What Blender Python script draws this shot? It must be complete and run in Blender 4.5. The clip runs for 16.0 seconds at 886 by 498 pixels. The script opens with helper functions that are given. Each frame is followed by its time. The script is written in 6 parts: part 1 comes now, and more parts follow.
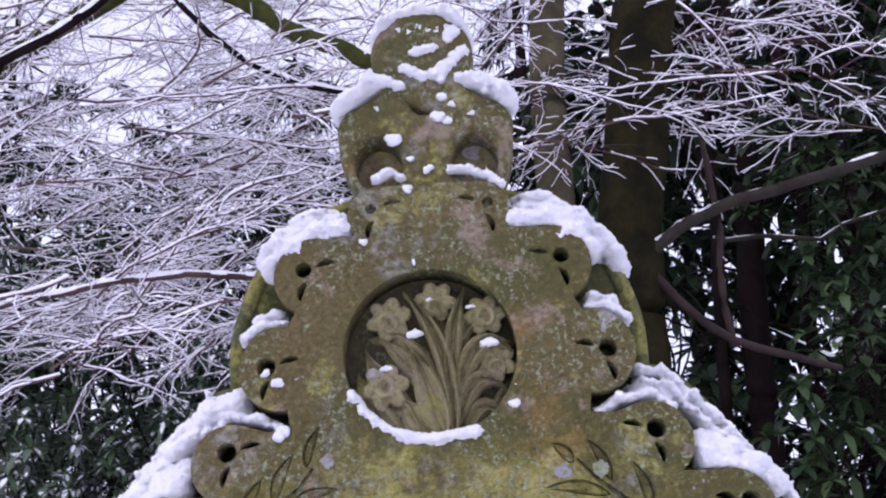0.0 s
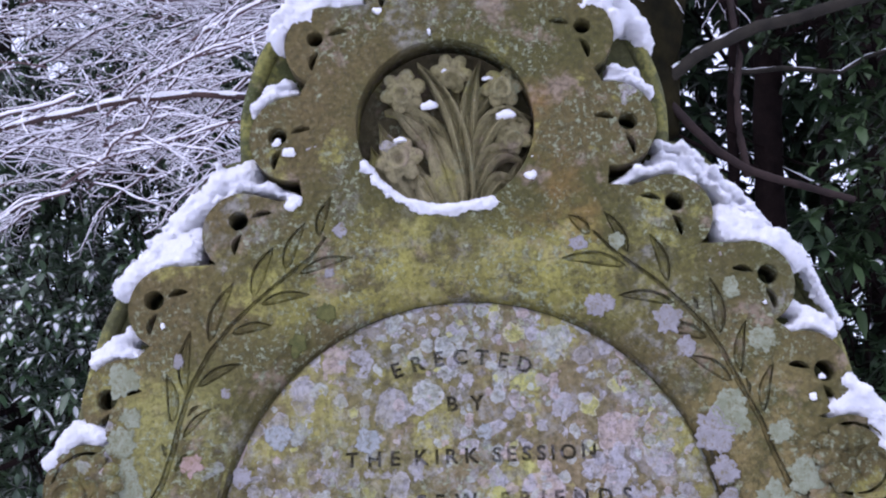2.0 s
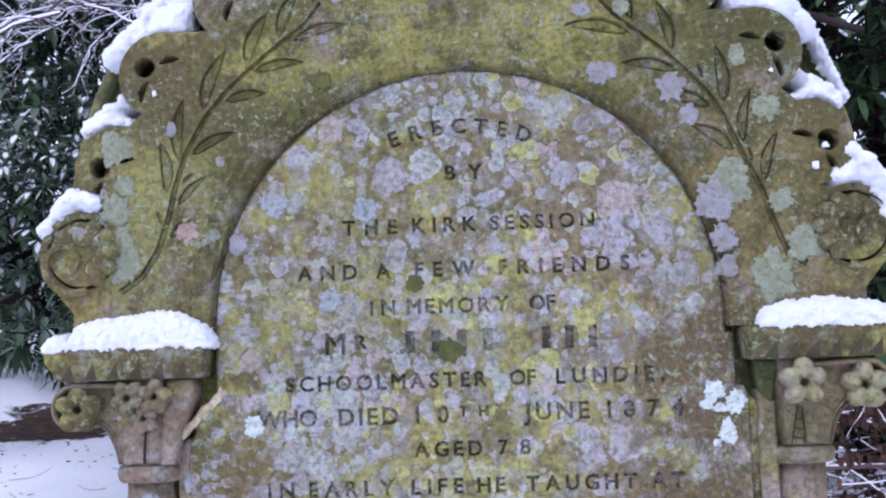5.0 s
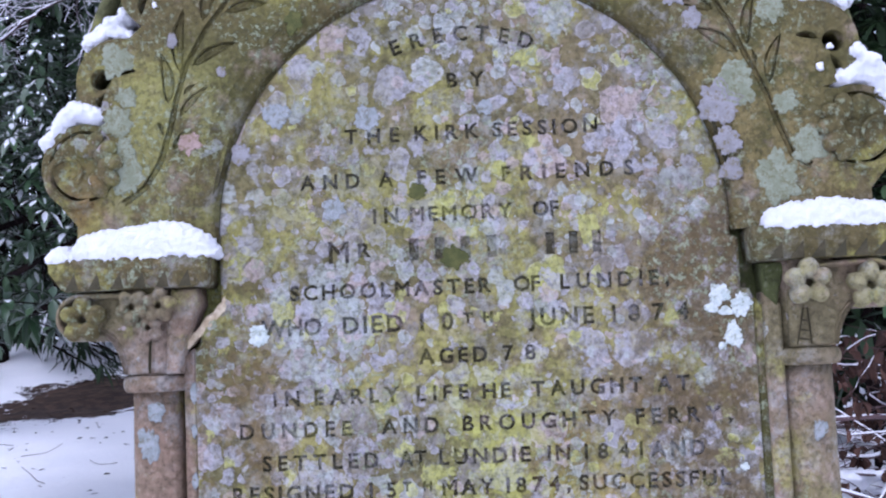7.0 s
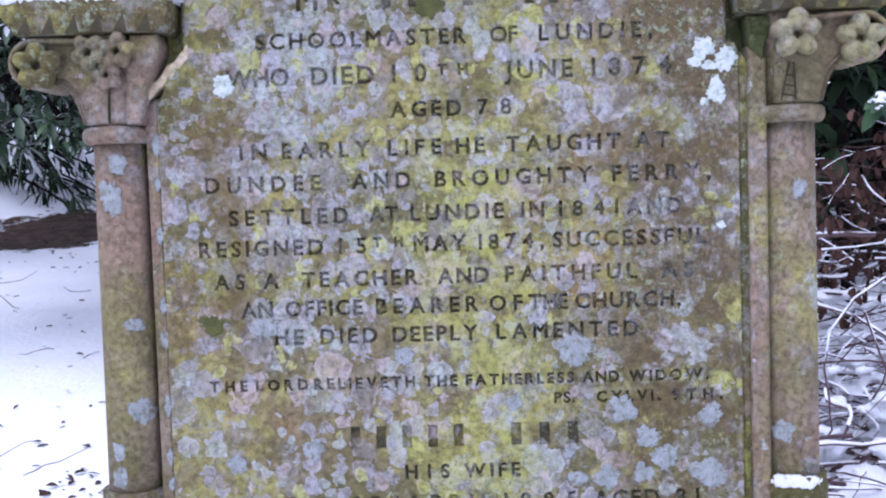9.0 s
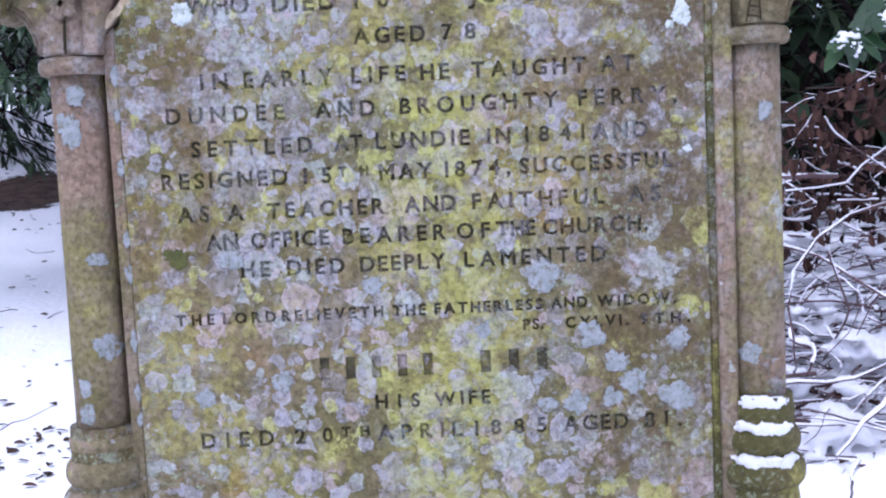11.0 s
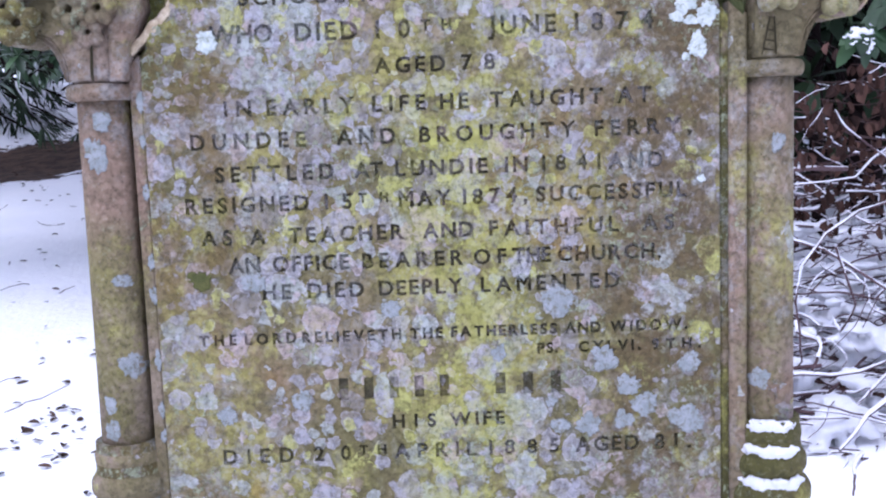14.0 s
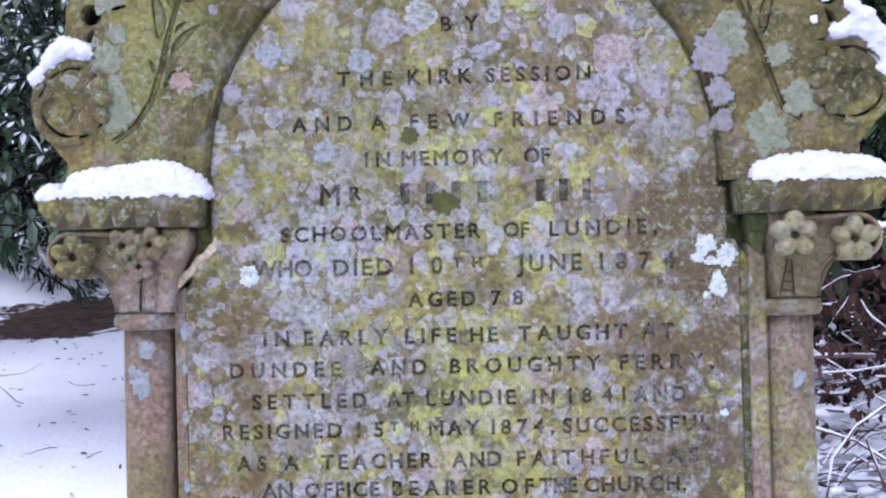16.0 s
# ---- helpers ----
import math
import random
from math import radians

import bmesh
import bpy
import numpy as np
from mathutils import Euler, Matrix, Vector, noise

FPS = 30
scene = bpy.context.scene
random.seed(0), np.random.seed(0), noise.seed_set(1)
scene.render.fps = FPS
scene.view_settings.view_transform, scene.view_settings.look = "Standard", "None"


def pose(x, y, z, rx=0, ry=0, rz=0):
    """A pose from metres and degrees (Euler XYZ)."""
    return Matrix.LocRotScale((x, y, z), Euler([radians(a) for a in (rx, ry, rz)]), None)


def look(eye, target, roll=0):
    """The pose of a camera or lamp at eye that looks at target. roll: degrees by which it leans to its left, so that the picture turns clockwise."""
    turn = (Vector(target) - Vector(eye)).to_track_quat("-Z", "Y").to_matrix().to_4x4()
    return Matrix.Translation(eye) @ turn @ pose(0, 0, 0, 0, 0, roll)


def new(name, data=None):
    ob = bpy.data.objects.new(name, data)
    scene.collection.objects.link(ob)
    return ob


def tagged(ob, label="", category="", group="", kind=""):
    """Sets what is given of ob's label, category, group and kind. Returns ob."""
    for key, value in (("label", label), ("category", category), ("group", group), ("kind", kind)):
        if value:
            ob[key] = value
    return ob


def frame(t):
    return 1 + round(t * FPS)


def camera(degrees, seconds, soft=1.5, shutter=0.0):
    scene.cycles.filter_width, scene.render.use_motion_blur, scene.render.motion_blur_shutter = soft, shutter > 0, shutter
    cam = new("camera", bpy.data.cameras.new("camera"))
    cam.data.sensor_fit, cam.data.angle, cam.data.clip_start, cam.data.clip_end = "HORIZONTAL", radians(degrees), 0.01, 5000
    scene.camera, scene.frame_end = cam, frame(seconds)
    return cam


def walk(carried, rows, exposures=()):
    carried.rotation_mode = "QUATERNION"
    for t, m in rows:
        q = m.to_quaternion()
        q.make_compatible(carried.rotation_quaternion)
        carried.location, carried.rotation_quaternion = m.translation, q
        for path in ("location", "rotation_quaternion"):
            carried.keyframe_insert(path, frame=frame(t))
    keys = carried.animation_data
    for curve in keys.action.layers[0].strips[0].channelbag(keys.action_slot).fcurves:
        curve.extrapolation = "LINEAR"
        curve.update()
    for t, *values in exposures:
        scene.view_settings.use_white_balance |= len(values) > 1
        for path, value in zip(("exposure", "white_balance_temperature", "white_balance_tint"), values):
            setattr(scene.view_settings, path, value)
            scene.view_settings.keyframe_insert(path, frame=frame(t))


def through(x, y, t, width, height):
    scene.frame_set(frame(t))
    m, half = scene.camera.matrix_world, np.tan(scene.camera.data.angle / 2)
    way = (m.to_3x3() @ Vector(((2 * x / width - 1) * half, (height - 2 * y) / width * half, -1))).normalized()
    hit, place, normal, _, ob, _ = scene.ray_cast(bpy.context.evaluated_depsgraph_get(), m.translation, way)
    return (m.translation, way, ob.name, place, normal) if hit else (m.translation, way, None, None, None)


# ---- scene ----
cam = camera(45.0, 16.0, 2.15)
PATH = [
    (0, (0.021, -1.756, 1.69), (-0.003, 0.114, 2.399), -3.2),
    (0.5, (0.015, -1.729, 1.662), (-0.017, 0.172, 2.282), -3.0),
    (1, (0.007, -1.703, 1.631), (-0.043, 0.22, 2.178), -2.9),
    (1.5, (0.003, -1.686, 1.606), (-0.049, 0.246, 2.116), -2.2),
    (2, (0.003, -1.677, 1.573), (-0.052, 0.271, 2.021), -2.2),
    (2.5, (0.014, -1.673, 1.541), (-0.044, 0.287, 1.935), -2.6),
    (3, (0.013, -1.674, 1.519), (-0.045, 0.295, 1.862), -2.5),
    (3.5, (0.014, -1.668, 1.507), (-0.061, 0.309, 1.8), -2.1),
    (4, (0.013, -1.656, 1.476), (-0.059, 0.325, 1.739), -1.9),
    (4.5, (-0.002, -1.638, 1.455), (-0.065, 0.35, 1.664), -1.8),
    (7, (0.001, -1.611, 1.317), (-0.079, 0.38, 1.484), -2.5),
    (7.5, (-0.002, -1.596, 1.274), (-0.076, 0.398, 1.407), -2.0),
    (8, (0.004, -1.571, 1.24), (-0.061, 0.427, 1.308), -2.1),
    (8.5, (-0.002, -1.56, 1.204), (-0.057, 0.439, 1.172), -1.7),
    (9, (-0.002, -1.555, 1.178), (-0.047, 0.441, 1.062), -1.8),
    (9.5, (0.0, -1.551, 1.154), (-0.033, 0.441, 0.98), -2.1),
    (12, (-0.007, -1.545, 1.13), (0.026, 0.445, 0.925), -2.7),
    (12.5, (0.0, -1.528, 1.153), (0.032, 0.46, 0.931), -2.6),
    (13, (0.001, -1.526, 1.198), (0.02, 0.459, 0.96), -2.5),
    (13.5, (-0.001, -1.548, 1.225), (0.003, 0.437, 0.983), -1.9),
    (14, (-0.018, -1.573, 1.223), (-0.017, 0.41, 0.967), -2.1),
    (14.5, (-0.028, -1.591, 1.252), (-0.031, 0.392, 0.997), -1.8),
    (15, (-0.021, -1.604, 1.277), (-0.035, 0.388, 1.101), -1.8),
    (15.5, (-0.019, -1.62, 1.322), (-0.054, 0.379, 1.266), -1.3),
    (16, (-0.017, -1.625, 1.346), (-0.06, 0.374, 1.373), -1.4),
]
walk(cam, [(t, look(eye, target, roll)) for t, eye, target, roll in PATH], [(0.0, -0.15, 6000, 24), (3.0, 0.00, 5560, 19), (7.0, 0.13, 5480, 18), (13.0, 0.20, 5480, 19), (16.0, 0.20, 5600, 19)])

# ---------------------------------------------------------------- light
world = bpy.data.worlds.new("overcast")
scene.world = world
world.use_nodes = True
wn, wl = world.node_tree.nodes, world.node_tree.links
wn.clear()
sky = wn.new("ShaderNodeTexSky")
sky.sky_type, sky.sun_disc = "NISHITA", False
sky.sun_elevation, sky.sun_rotation = radians(38), radians(200)
cloud = wn.new("ShaderNodeMixRGB")
cloud.inputs[0].default_value = 0.80
cloud.inputs[2].default_value = (8.7, 8.8, 10.4, 1)
back = wn.new("ShaderNodeBackground")
back.inputs[1].default_value = 0.15
wout = wn.new("ShaderNodeOutputWorld")
wl.new(sky.outputs[0], cloud.inputs[1])
wl.new(cloud.outputs[0], back.inputs[0])
wl.new(back.outputs[0], wout.inputs[0])
sun = new("sun", bpy.data.lights.new("sun", "SUN"))
sun.data.energy, sun.data.angle, sun.data.color = 1.95, radians(50), (1.0, 0.96, 0.97)
sun.matrix_world = look((-3.4, -4.8, 12.0), (0, 0, 1))
scene.view_settings.exposure = 0.0


# ---------------------------------------------------------------- materials
class Nodes:
    """Short-hand for building one node material."""

    def __init__(self, name):
        self.mat = bpy.data.materials.new(name)
        self.mat.use_nodes = True
        self.tree = self.mat.node_tree
        self.bsdf = self.tree.nodes["Principled BSDF"]
        self.co = self.tree.nodes.new("ShaderNodeTexCoord").outputs["Object"]

    def put(self, kind, **values):
        n = self.tree.nodes.new(kind)
        for key, v in values.items():
            sock = n.inputs[key]
            if isinstance(v, bpy.types.NodeSocket):
                self.tree.links.new(v, sock)
            else:
                sock.default_value = v
        return n

    def noise(self, scale, detail=4.0, rough=0.55, offset=0.0, co=None):
        m = self.put("ShaderNodeMapping", Vector=co or self.co)
        m.inputs["Location"].default_value = (offset, offset * 0.7, offset * 1.3)
        return self.put("ShaderNodeTexNoise", Vector=m.outputs[0], Scale=scale, Detail=detail, Roughness=rough).outputs["Fac"]

    def ramp(self, value, a, b, lo=0.0, hi=1.0):
        n = self.put("ShaderNodeMapRange", Value=value)
        n.interpolation_type = "SMOOTHSTEP"
        for i, v in enumerate((a, b, lo, hi)):
            n.inputs[i + 1].default_value = v
        return n.outputs[0]

    def math(self, op, a, b=0.0):
        n = self.tree.nodes.new("ShaderNodeMath")
        n.operation = op
        for i, v in enumerate((a, b)):
            if isinstance(v, bpy.types.NodeSocket):
                self.tree.links.new(v, n.inputs[i])
            else:
                n.inputs[i].default_value = v
        return n.outputs[0]

    def mix(self, fac, a, b):
        n = self.tree.nodes.new("ShaderNodeMixRGB")
        for i, v in enumerate((fac, a, b)):
            if isinstance(v, bpy.types.NodeSocket):
                self.tree.links.new(v, n.inputs[i])
            else:
                n.inputs[i].default_value = v if i == 0 else (*v, 1)
        return n.outputs[0]

    def warp(self, scale, amount):
        n = self.put("ShaderNodeTexNoise", Vector=self.co, Scale=scale, Detail=3.0)
        v = self.tree.nodes.new("ShaderNodeVectorMath")
        v.operation = "MULTIPLY_ADD"
        self.tree.links.new(n.outputs["Color"], v.inputs[0])
        v.inputs[1].default_value = (amount,) * 3
        self.tree.links.new(self.co, v.inputs[2])
        return v.outputs[0]

    def cells(self, scale, co, offset=0.0):
        m = self.put("ShaderNodeMapping", Vector=co)
        m.inputs["Location"].default_value = (offset, offset, offset)
        n = self.put("ShaderNodeTexVoronoi", Vector=m.outputs[0], Scale=scale)
        sep = self.put("ShaderNodeSeparateColor", Color=n.outputs["Color"])
        return n.outputs["Distance"], sep.outputs[0], sep.outputs[1]

    def finish(self, colour, rough=0.9, bump=None, depth=0.002, strength=0.6):
        self.tree.links.new(colour, self.bsdf.inputs["Base Color"])
        if isinstance(rough, bpy.types.NodeSocket):
            self.tree.links.new(rough, self.bsdf.inputs["Roughness"])
        else:
            self.bsdf.inputs["Roughness"].default_value = rough
        self.bsdf.inputs["Specular IOR Level"].default_value = 0.25
        if bump is not None:
            b = self.put("ShaderNodeBump", Height=bump, Distance=depth, Strength=strength)
            self.tree.links.new(b.outputs[0], self.bsdf.inputs["Normal"])
        return self.mat


def lichen_stone(name, tan, olive, grey=0.5, yellow=0.5, pink=0.2, dark=0.3, offset=0.0, fine=0.3, crust=1.0, stains=()):
    """Weathered sandstone under algae, with lobed crusts of grey lichen, yellow-green film and pink bloom."""
    n = Nodes(name)
    w = n.warp(22.0, 0.035)
    w2 = n.warp(60.0, 0.016)
    c = n.mix(n.ramp(n.noise(3.2, 5, 0.6, offset), 0.36, 0.62), tan, olive)
    c = n.mix(n.math("MULTIPLY", n.ramp(n.noise(70, 4, 0.75, offset), 0.35, 0.75), 0.5), c, tuple(v * 0.5 for v in olive))
    # pinkish bare stone showing through
    c = n.mix(n.math("MULTIPLY", n.ramp(n.noise(11, 5, 0.65, offset + 17), 0.62 - 0.2 * pink, 0.72 - 0.2 * pink), 0.5 * crust), c, (0.31, 0.235, 0.185))
    # yellow-green algae in ragged films
    y = n.math("MULTIPLY", n.ramp(n.noise(7.5, 7, 0.66, offset + 3), 0.62 - 0.2 * yellow, 0.70 - 0.2 * yellow), n.ramp(n.noise(48, 5, 0.75, offset), 0.33, 0.60, 0.15, 1))
    c = n.mix(n.math("MULTIPLY", y, 0.64 * crust), c, (0.335, 0.315, 0.085))
    o = n.ramp(n.noise(4.0, 5, 0.6, offset + 27), 0.60, 0.72)
    c = n.mix(n.math("MULTIPLY", o, 0.45), c, (0.26, 0.145, 0.045))
    # dark moss
    k = n.ramp(n.noise(6, 8, 0.75, offset + 9), 0.66 - 0.12 * dark, 0.76 - 0.12 * dark)
    c = n.mix(n.math("MULTIPLY", k, 0.65), c, (0.045, 0.045, 0.018))
    height = n.math("MULTIPLY", n.noise(160, 4, 0.7), 0.6)
    # thin grey film that breaks up the surface
    g = n.math("MULTIPLY", n.ramp(n.noise(26, 8, 0.78, offset + 60), 0.47, 0.60), n.ramp(n.noise(3.0, 4, 0.6, offset + 70), 0.62 - 0.32 * grey, 0.74 - 0.32 * grey))
    c = n.mix(n.math("MULTIPLY", g, 0.50 * crust), c, (0.31, 0.31, 0.30))
    # a mosaic of crusts that grow into one another: wide old ones under small young ones
    for scale, reach, seed, cover in ((17.0, 0.76, 1.0, 0.86), (27.0, 0.74, 5.0, 0.96), (44.0, 0.66, 31.0, 0.80), (75.0, 0.58, 8.0, 0.55)):
        d, r1, r2 = n.cells(scale, w2 if scale > 20 else w, seed + offset)
        where = n.ramp(n.noise(4.2, 6, 0.66, seed * 0.4 + offset + 40), 0.60 - 0.26 * grey, 0.80 - 0.26 * grey)
        keep = n.math("GREATER_THAN", n.math("ADD", r1, n.math("MULTIPLY", n.math("SUBTRACT", where, 1.0), 0.55)), 1.0 - cover * grey)
        edge = n.math("SUBTRACT", n.math("MULTIPLY", n.math("ADD", r2, 0.55), reach * 0.72), d)
        edge = n.math("ADD", edge, n.math("MULTIPLY", n.math("SUBTRACT", n.noise(scale * 2.6, 6, 0.74, seed), 0.5), 0.60))
        disc = n.math("MULTIPLY", n.ramp(edge, 0.0, 0.035), keep)
        speck = n.ramp(n.noise(110, 6, 0.85, seed), 0.38, 0.58, 0.36, 1.0)
        pick = n.math("FRACT", n.math("MULTIPLY", r2, 7.31))
        tint = n.mix(n.math("GREATER_THAN", pick, 0.34), (0.335, 0.325, 0.352), (0.355, 0.380, 0.358))
        tint = n.mix(n.math("GREATER_THAN", pick, 0.60), tint, (0.400, 0.325, 0.310))
        tint = n.mix(n.math("GREATER_THAN", pick, 0.74), tint, (0.215, 0.195, 0.180))
        tint = n.mix(n.math("GREATER_THAN", pick, 0.90), tint, (0.40, 0.40, 0.125))
        c = n.mix(n.math("MULTIPLY", n.math("MULTIPLY", disc, speck), 0.80 * crust), c, tint)
        rim = n.math("MULTIPLY", n.math("MULTIPLY", n.ramp(edge, 0.03, 0.12, 1.0, 0.0), disc), n.math("GREATER_THAN", r1, 0.70))
        c = n.mix(n.math("MULTIPLY", rim, 0.38 * crust), c, (0.52, 0.49, 0.50))
        height = n.math("ADD", height, n.math("MULTIPLY", disc, 0.4))
    # run-off stains down the stone, ragged at their edges
    for x, half, low, high, tone, strength in stains:
        sep = n.put("ShaderNodeSeparateXYZ", Vector=w).outputs
        off = n.math("ABSOLUTE", n.math("SUBTRACT", sep[0], x))
        band = n.math("MULTIPLY", n.ramp(off, half * 0.3, half, 1.0, 0.0), n.math("MULTIPLY", n.ramp(sep[2], low, low + 0.1), n.ramp(sep[2], high - 0.15, high, 1.0, 0.0)))
        band = n.math("MULTIPLY", band, n.ramp(n.noise(19, 7, 0.75, x * 9), 0.42, 0.56))
        c = n.mix(n.math("MULTIPLY", band, strength * crust), c, tone)
    # crumbly pale-green tufts
    f = n.math("MULTIPLY", n.ramp(n.noise(85, 4, 0.75, offset), 0.52, 0.60), n.ramp(n.noise(6.5, 4, 0.6, offset + 50), 0.60 - 0.25 * fine, 0.68 - 0.25 * fine))
    c = n.mix(n.math("MULTIPLY", f, 0.75 * crust), c, (0.30, 0.33, 0.21))
    height = n.math("ADD", height, n.math("MULTIPLY", f, 0.8))
    # close-grained mottling of the whole surface
    mot = n.noise(115, 6, 0.8, offset + 5)
    c = n.mix(n.math("MULTIPLY", n.ramp(mot, 0.50, 0.64), 0.46), c, (0.050, 0.046, 0.027))
    c = n.mix(n.math("MULTIPLY", n.ramp(mot, 0.44, 0.32), 0.20 * crust), c, (0.46, 0.45, 0.38))
    height = n.math("SUBTRACT", height, n.math("MULTIPLY", n.ramp(mot, 0.45, 0.7), 0.6))
    # fine pale and dark grains
    c = n.mix(n.math("MULTIPLY", n.ramp(n.noise(260, 2, 0.6, 2), 0.66, 0.74), 0.25), c, (0.50, 0.50, 0.45))
    c = n.mix(n.math("MULTIPLY", n.ramp(n.noise(190, 3, 0.65, 6), 0.60, 0.72), 0.6), c, (0.04, 0.04, 0.022))
    return n.finish(c, 0.92, height, 0.0028, 0.8)


STONE_FACE = lichen_stone("lichened_stone", (0.200, 0.155, 0.082), (0.128, 0.113, 0.044), 0.76, 0.62, 0.34, 0.45, 0.0, 0.3, 1.0,
    ((0.330, 0.15, 0.6, 1.62, (0.105, 0.075, 0.034), 0.92), (-0.38, 0.13, 0.9, 1.50, (0.135, 0.095, 0.038), 0.8), (0.03, 0.13, 0.3, 1.40, (0.37, 0.37, 0.09), 0.6), (-0.22, 0.16, 1.42, 1.80, (0.22, 0.205, 0.06), 0.6)))
STONE_DARK = lichen_stone("mossy_stone", (0.122, 0.094, 0.037), (0.082, 0.076, 0.022), 0.30, 0.40, 0.34, 0.35, 12.0, 0.56, 1.0, ((-0.02, 0.46, 1.80, 2.07, (0.265, 0.245, 0.06), 0.7), (-0.005, 0.085, 1.885, 2.04, (0.060, 0.056, 0.024), 0.85), (-0.47, 0.16, 1.45, 1.86, (0.215, 0.205, 0.065), 0.75), (0.43, 0.16, 1.45, 1.86, (0.20, 0.155, 0.06), 0.7)))
STONE_CARVED = lichen_stone("carved_stone", (0.33, 0.29, 0.165), (0.25, 0.225, 0.10), 0.34, 0.45, 0.35, 0.2, 20.0, 0.2)
# darkened stone for recesses: their shade is part of this colour
STONE_HOLLOW = lichen_stone("recess_shade_stone", (0.085, 0.070, 0.036), (0.055, 0.049, 0.020), 0.2, 0.3, 0.2, 0.5, 52.0, 0.3, 0.7)
STONE_GREEN = lichen_stone("algae_stone", (0.11, 0.11, 0.045), (0.07, 0.08, 0.025), 0.2, 0.45, 0.1, 0.5, 30.0, 0.3)
STONE_PINK = lichen_stone("red_sandstone", (0.250, 0.170, 0.122), (0.170, 0.142, 0.072), 0.42, 0.45, 0.55, 0.3, 45.0, 0.15, 1.0, ((-0.505, 0.055, 0.66, 1.14, (0.185, 0.165, 0.060), 0.75), (0.470, 0.045, 0.66, 1.24, (0.190, 0.170, 0.065), 0.65)))


def plain(name, colour, other, scale, rough=0.8, fine=120.0, depth=0.001, gloss=0.25, vary=0.0):
    n = Nodes(name)
    c = n.mix(n.ramp(n.noise(scale, 5, 0.6), 0.35, 0.65), colour, other)
    f = n.noise(fine, 3, 0.65)
    c = n.mix(n.math("MULTIPLY", n.ramp(f, 0.3, 0.7), 0.35), c, tuple(v * 0.55 for v in colour))
    if vary:  # each leaf a little different
        island = n.tree.nodes.new("ShaderNodeNewGeometry").outputs["Random Per Island"]
        c = n.mix(n.ramp(island, 0.35, 0.0, 0.0, vary), c, tuple(v * 0.35 for v in colour))
        c = n.mix(n.ramp(island, 0.65, 1.0, 0.0, vary), c, tuple(v * 1.7 for v in other))
    m = n.finish(c, rough, f, depth)
    n.bsdf.inputs["Specular IOR Level"].default_value = gloss
    return m


def snow_material():
    n = Nodes("snow")
    c = n.mix(n.ramp(n.noise(25, 4, 0.6), 0.3, 0.7), (0.78, 0.79, 0.83), (0.86, 0.86, 0.88))
    grain = n.noise(420, 3, 0.7)
    c = n.mix(n.math("MULTIPLY", n.ramp(grain, 0.35, 0.65, 1.0, 0.0), 0.15), c, (0.55, 0.57, 0.66))
    h = n.math("ADD", n.noise(60, 5, 0.75), n.math("MULTIPLY", grain, 0.5))
    m = n.finish(c, 0.7, h, 0.010, 0.8)
    n.bsdf.inputs["Subsurface Weight"].default_value = 0.08
    n.bsdf.inputs["Subsurface Radius"].default_value = (0.008, 0.008, 0.010)
    return m


def ground_material():
    """Snow lying thin, with grit, leaf crumbs and bare soil under the far conifer."""
    n = Nodes("snowy_ground")
    snow = n.mix(n.ramp(n.noise(1.3, 4, 0.6), 0.3, 0.7), (0.88, 0.89, 0.92), (0.94, 0.94, 0.955))
    soil = n.mix(n.ramp(n.noise(9, 5, 0.6), 0.35, 0.65), (0.030, 0.020, 0.014), (0.075, 0.046, 0.03))
    sep = n.put("ShaderNodeSeparateXYZ", Vector=n.warp(0.55, 2.2)).outputs
    along = n.math("ADD", sep[0], 2.5)
    a = n.math("MULTIPLY", along, 0.36)
    b = n.math("MULTIPLY", n.math("SUBTRACT", n.math("SUBTRACT", sep[1], 12.7), n.math("MULTIPLY", along, 1.15)), 0.60)
    far = n.math("SQRT", n.math("ADD", n.math("MULTIPLY", a, a), n.math("MULTIPLY", b, b)))
    patch = n.math("ADD", n.ramp(far, 0.35, 1.5, 0.55, -0.40), n.math("MULTIPLY", n.math("SUBTRACT", n.noise(5.0, 7, 0.78), 0.5), 1.7))
    bare = n.ramp(patch, 0.14, 0.20)
    crumbs = n.math("MULTIPLY", n.ramp(n.noise(16, 5, 0.75, 5), 0.66, 0.70), n.ramp(n.noise(1.1, 3, 0.6, 2), 0.47, 0.62))
    k = n.math("MAXIMUM", bare, crumbs)
    return n.finish(n.mix(k, snow, soil), n.ramp(k, 0, 1, 0.6, 0.95), n.math("ADD", n.noise(18, 5, 0.7), n.math("MULTIPLY", k, -0.6)), 0.02, 0.7)


SNOW = snow_material()
SNOW_FINE = plain("twig_snow", (0.87, 0.86, 0.90), (0.80, 0.79, 0.84), 8, 0.7, 60, 0.002)
GROUND = ground_material()
# dirt in the letters and the shade of their cut, both as colour
LETTER = lichen_stone("letter_dirt_shade", (0.080, 0.069, 0.040), (0.060, 0.053, 0.026), 0.76, 0.50, 0.34, 0.45, 0.0, 0.3, 0.58)
# dark tone that puts the shade of cuts and creases into the colour
SHADE_CUT = plain("cut_shade", (0.050, 0.045, 0.024), (0.075, 0.062, 0.034), 40, 0.95)
BREAK = plain("fresh_break", (0.56, 0.47, 0.33), (0.36, 0.27, 0.16), 60, 0.9)


def crust_material(name, pale, deep, through):
    """A crumbly crust with the stone showing through its cracks."""
    n = Nodes(name)
    c = n.mix(n.ramp(n.noise(55, 6, 0.75), 0.38, 0.62), pale, deep)
    c = n.mix(n.math("MULTIPLY", n.ramp(n.noise(120, 6, 0.8, 3), 0.50, 0.62), 0.8), c, through)
    return n.finish(c, 0.95, n.noise(150, 5, 0.75), 0.003, 0.9)


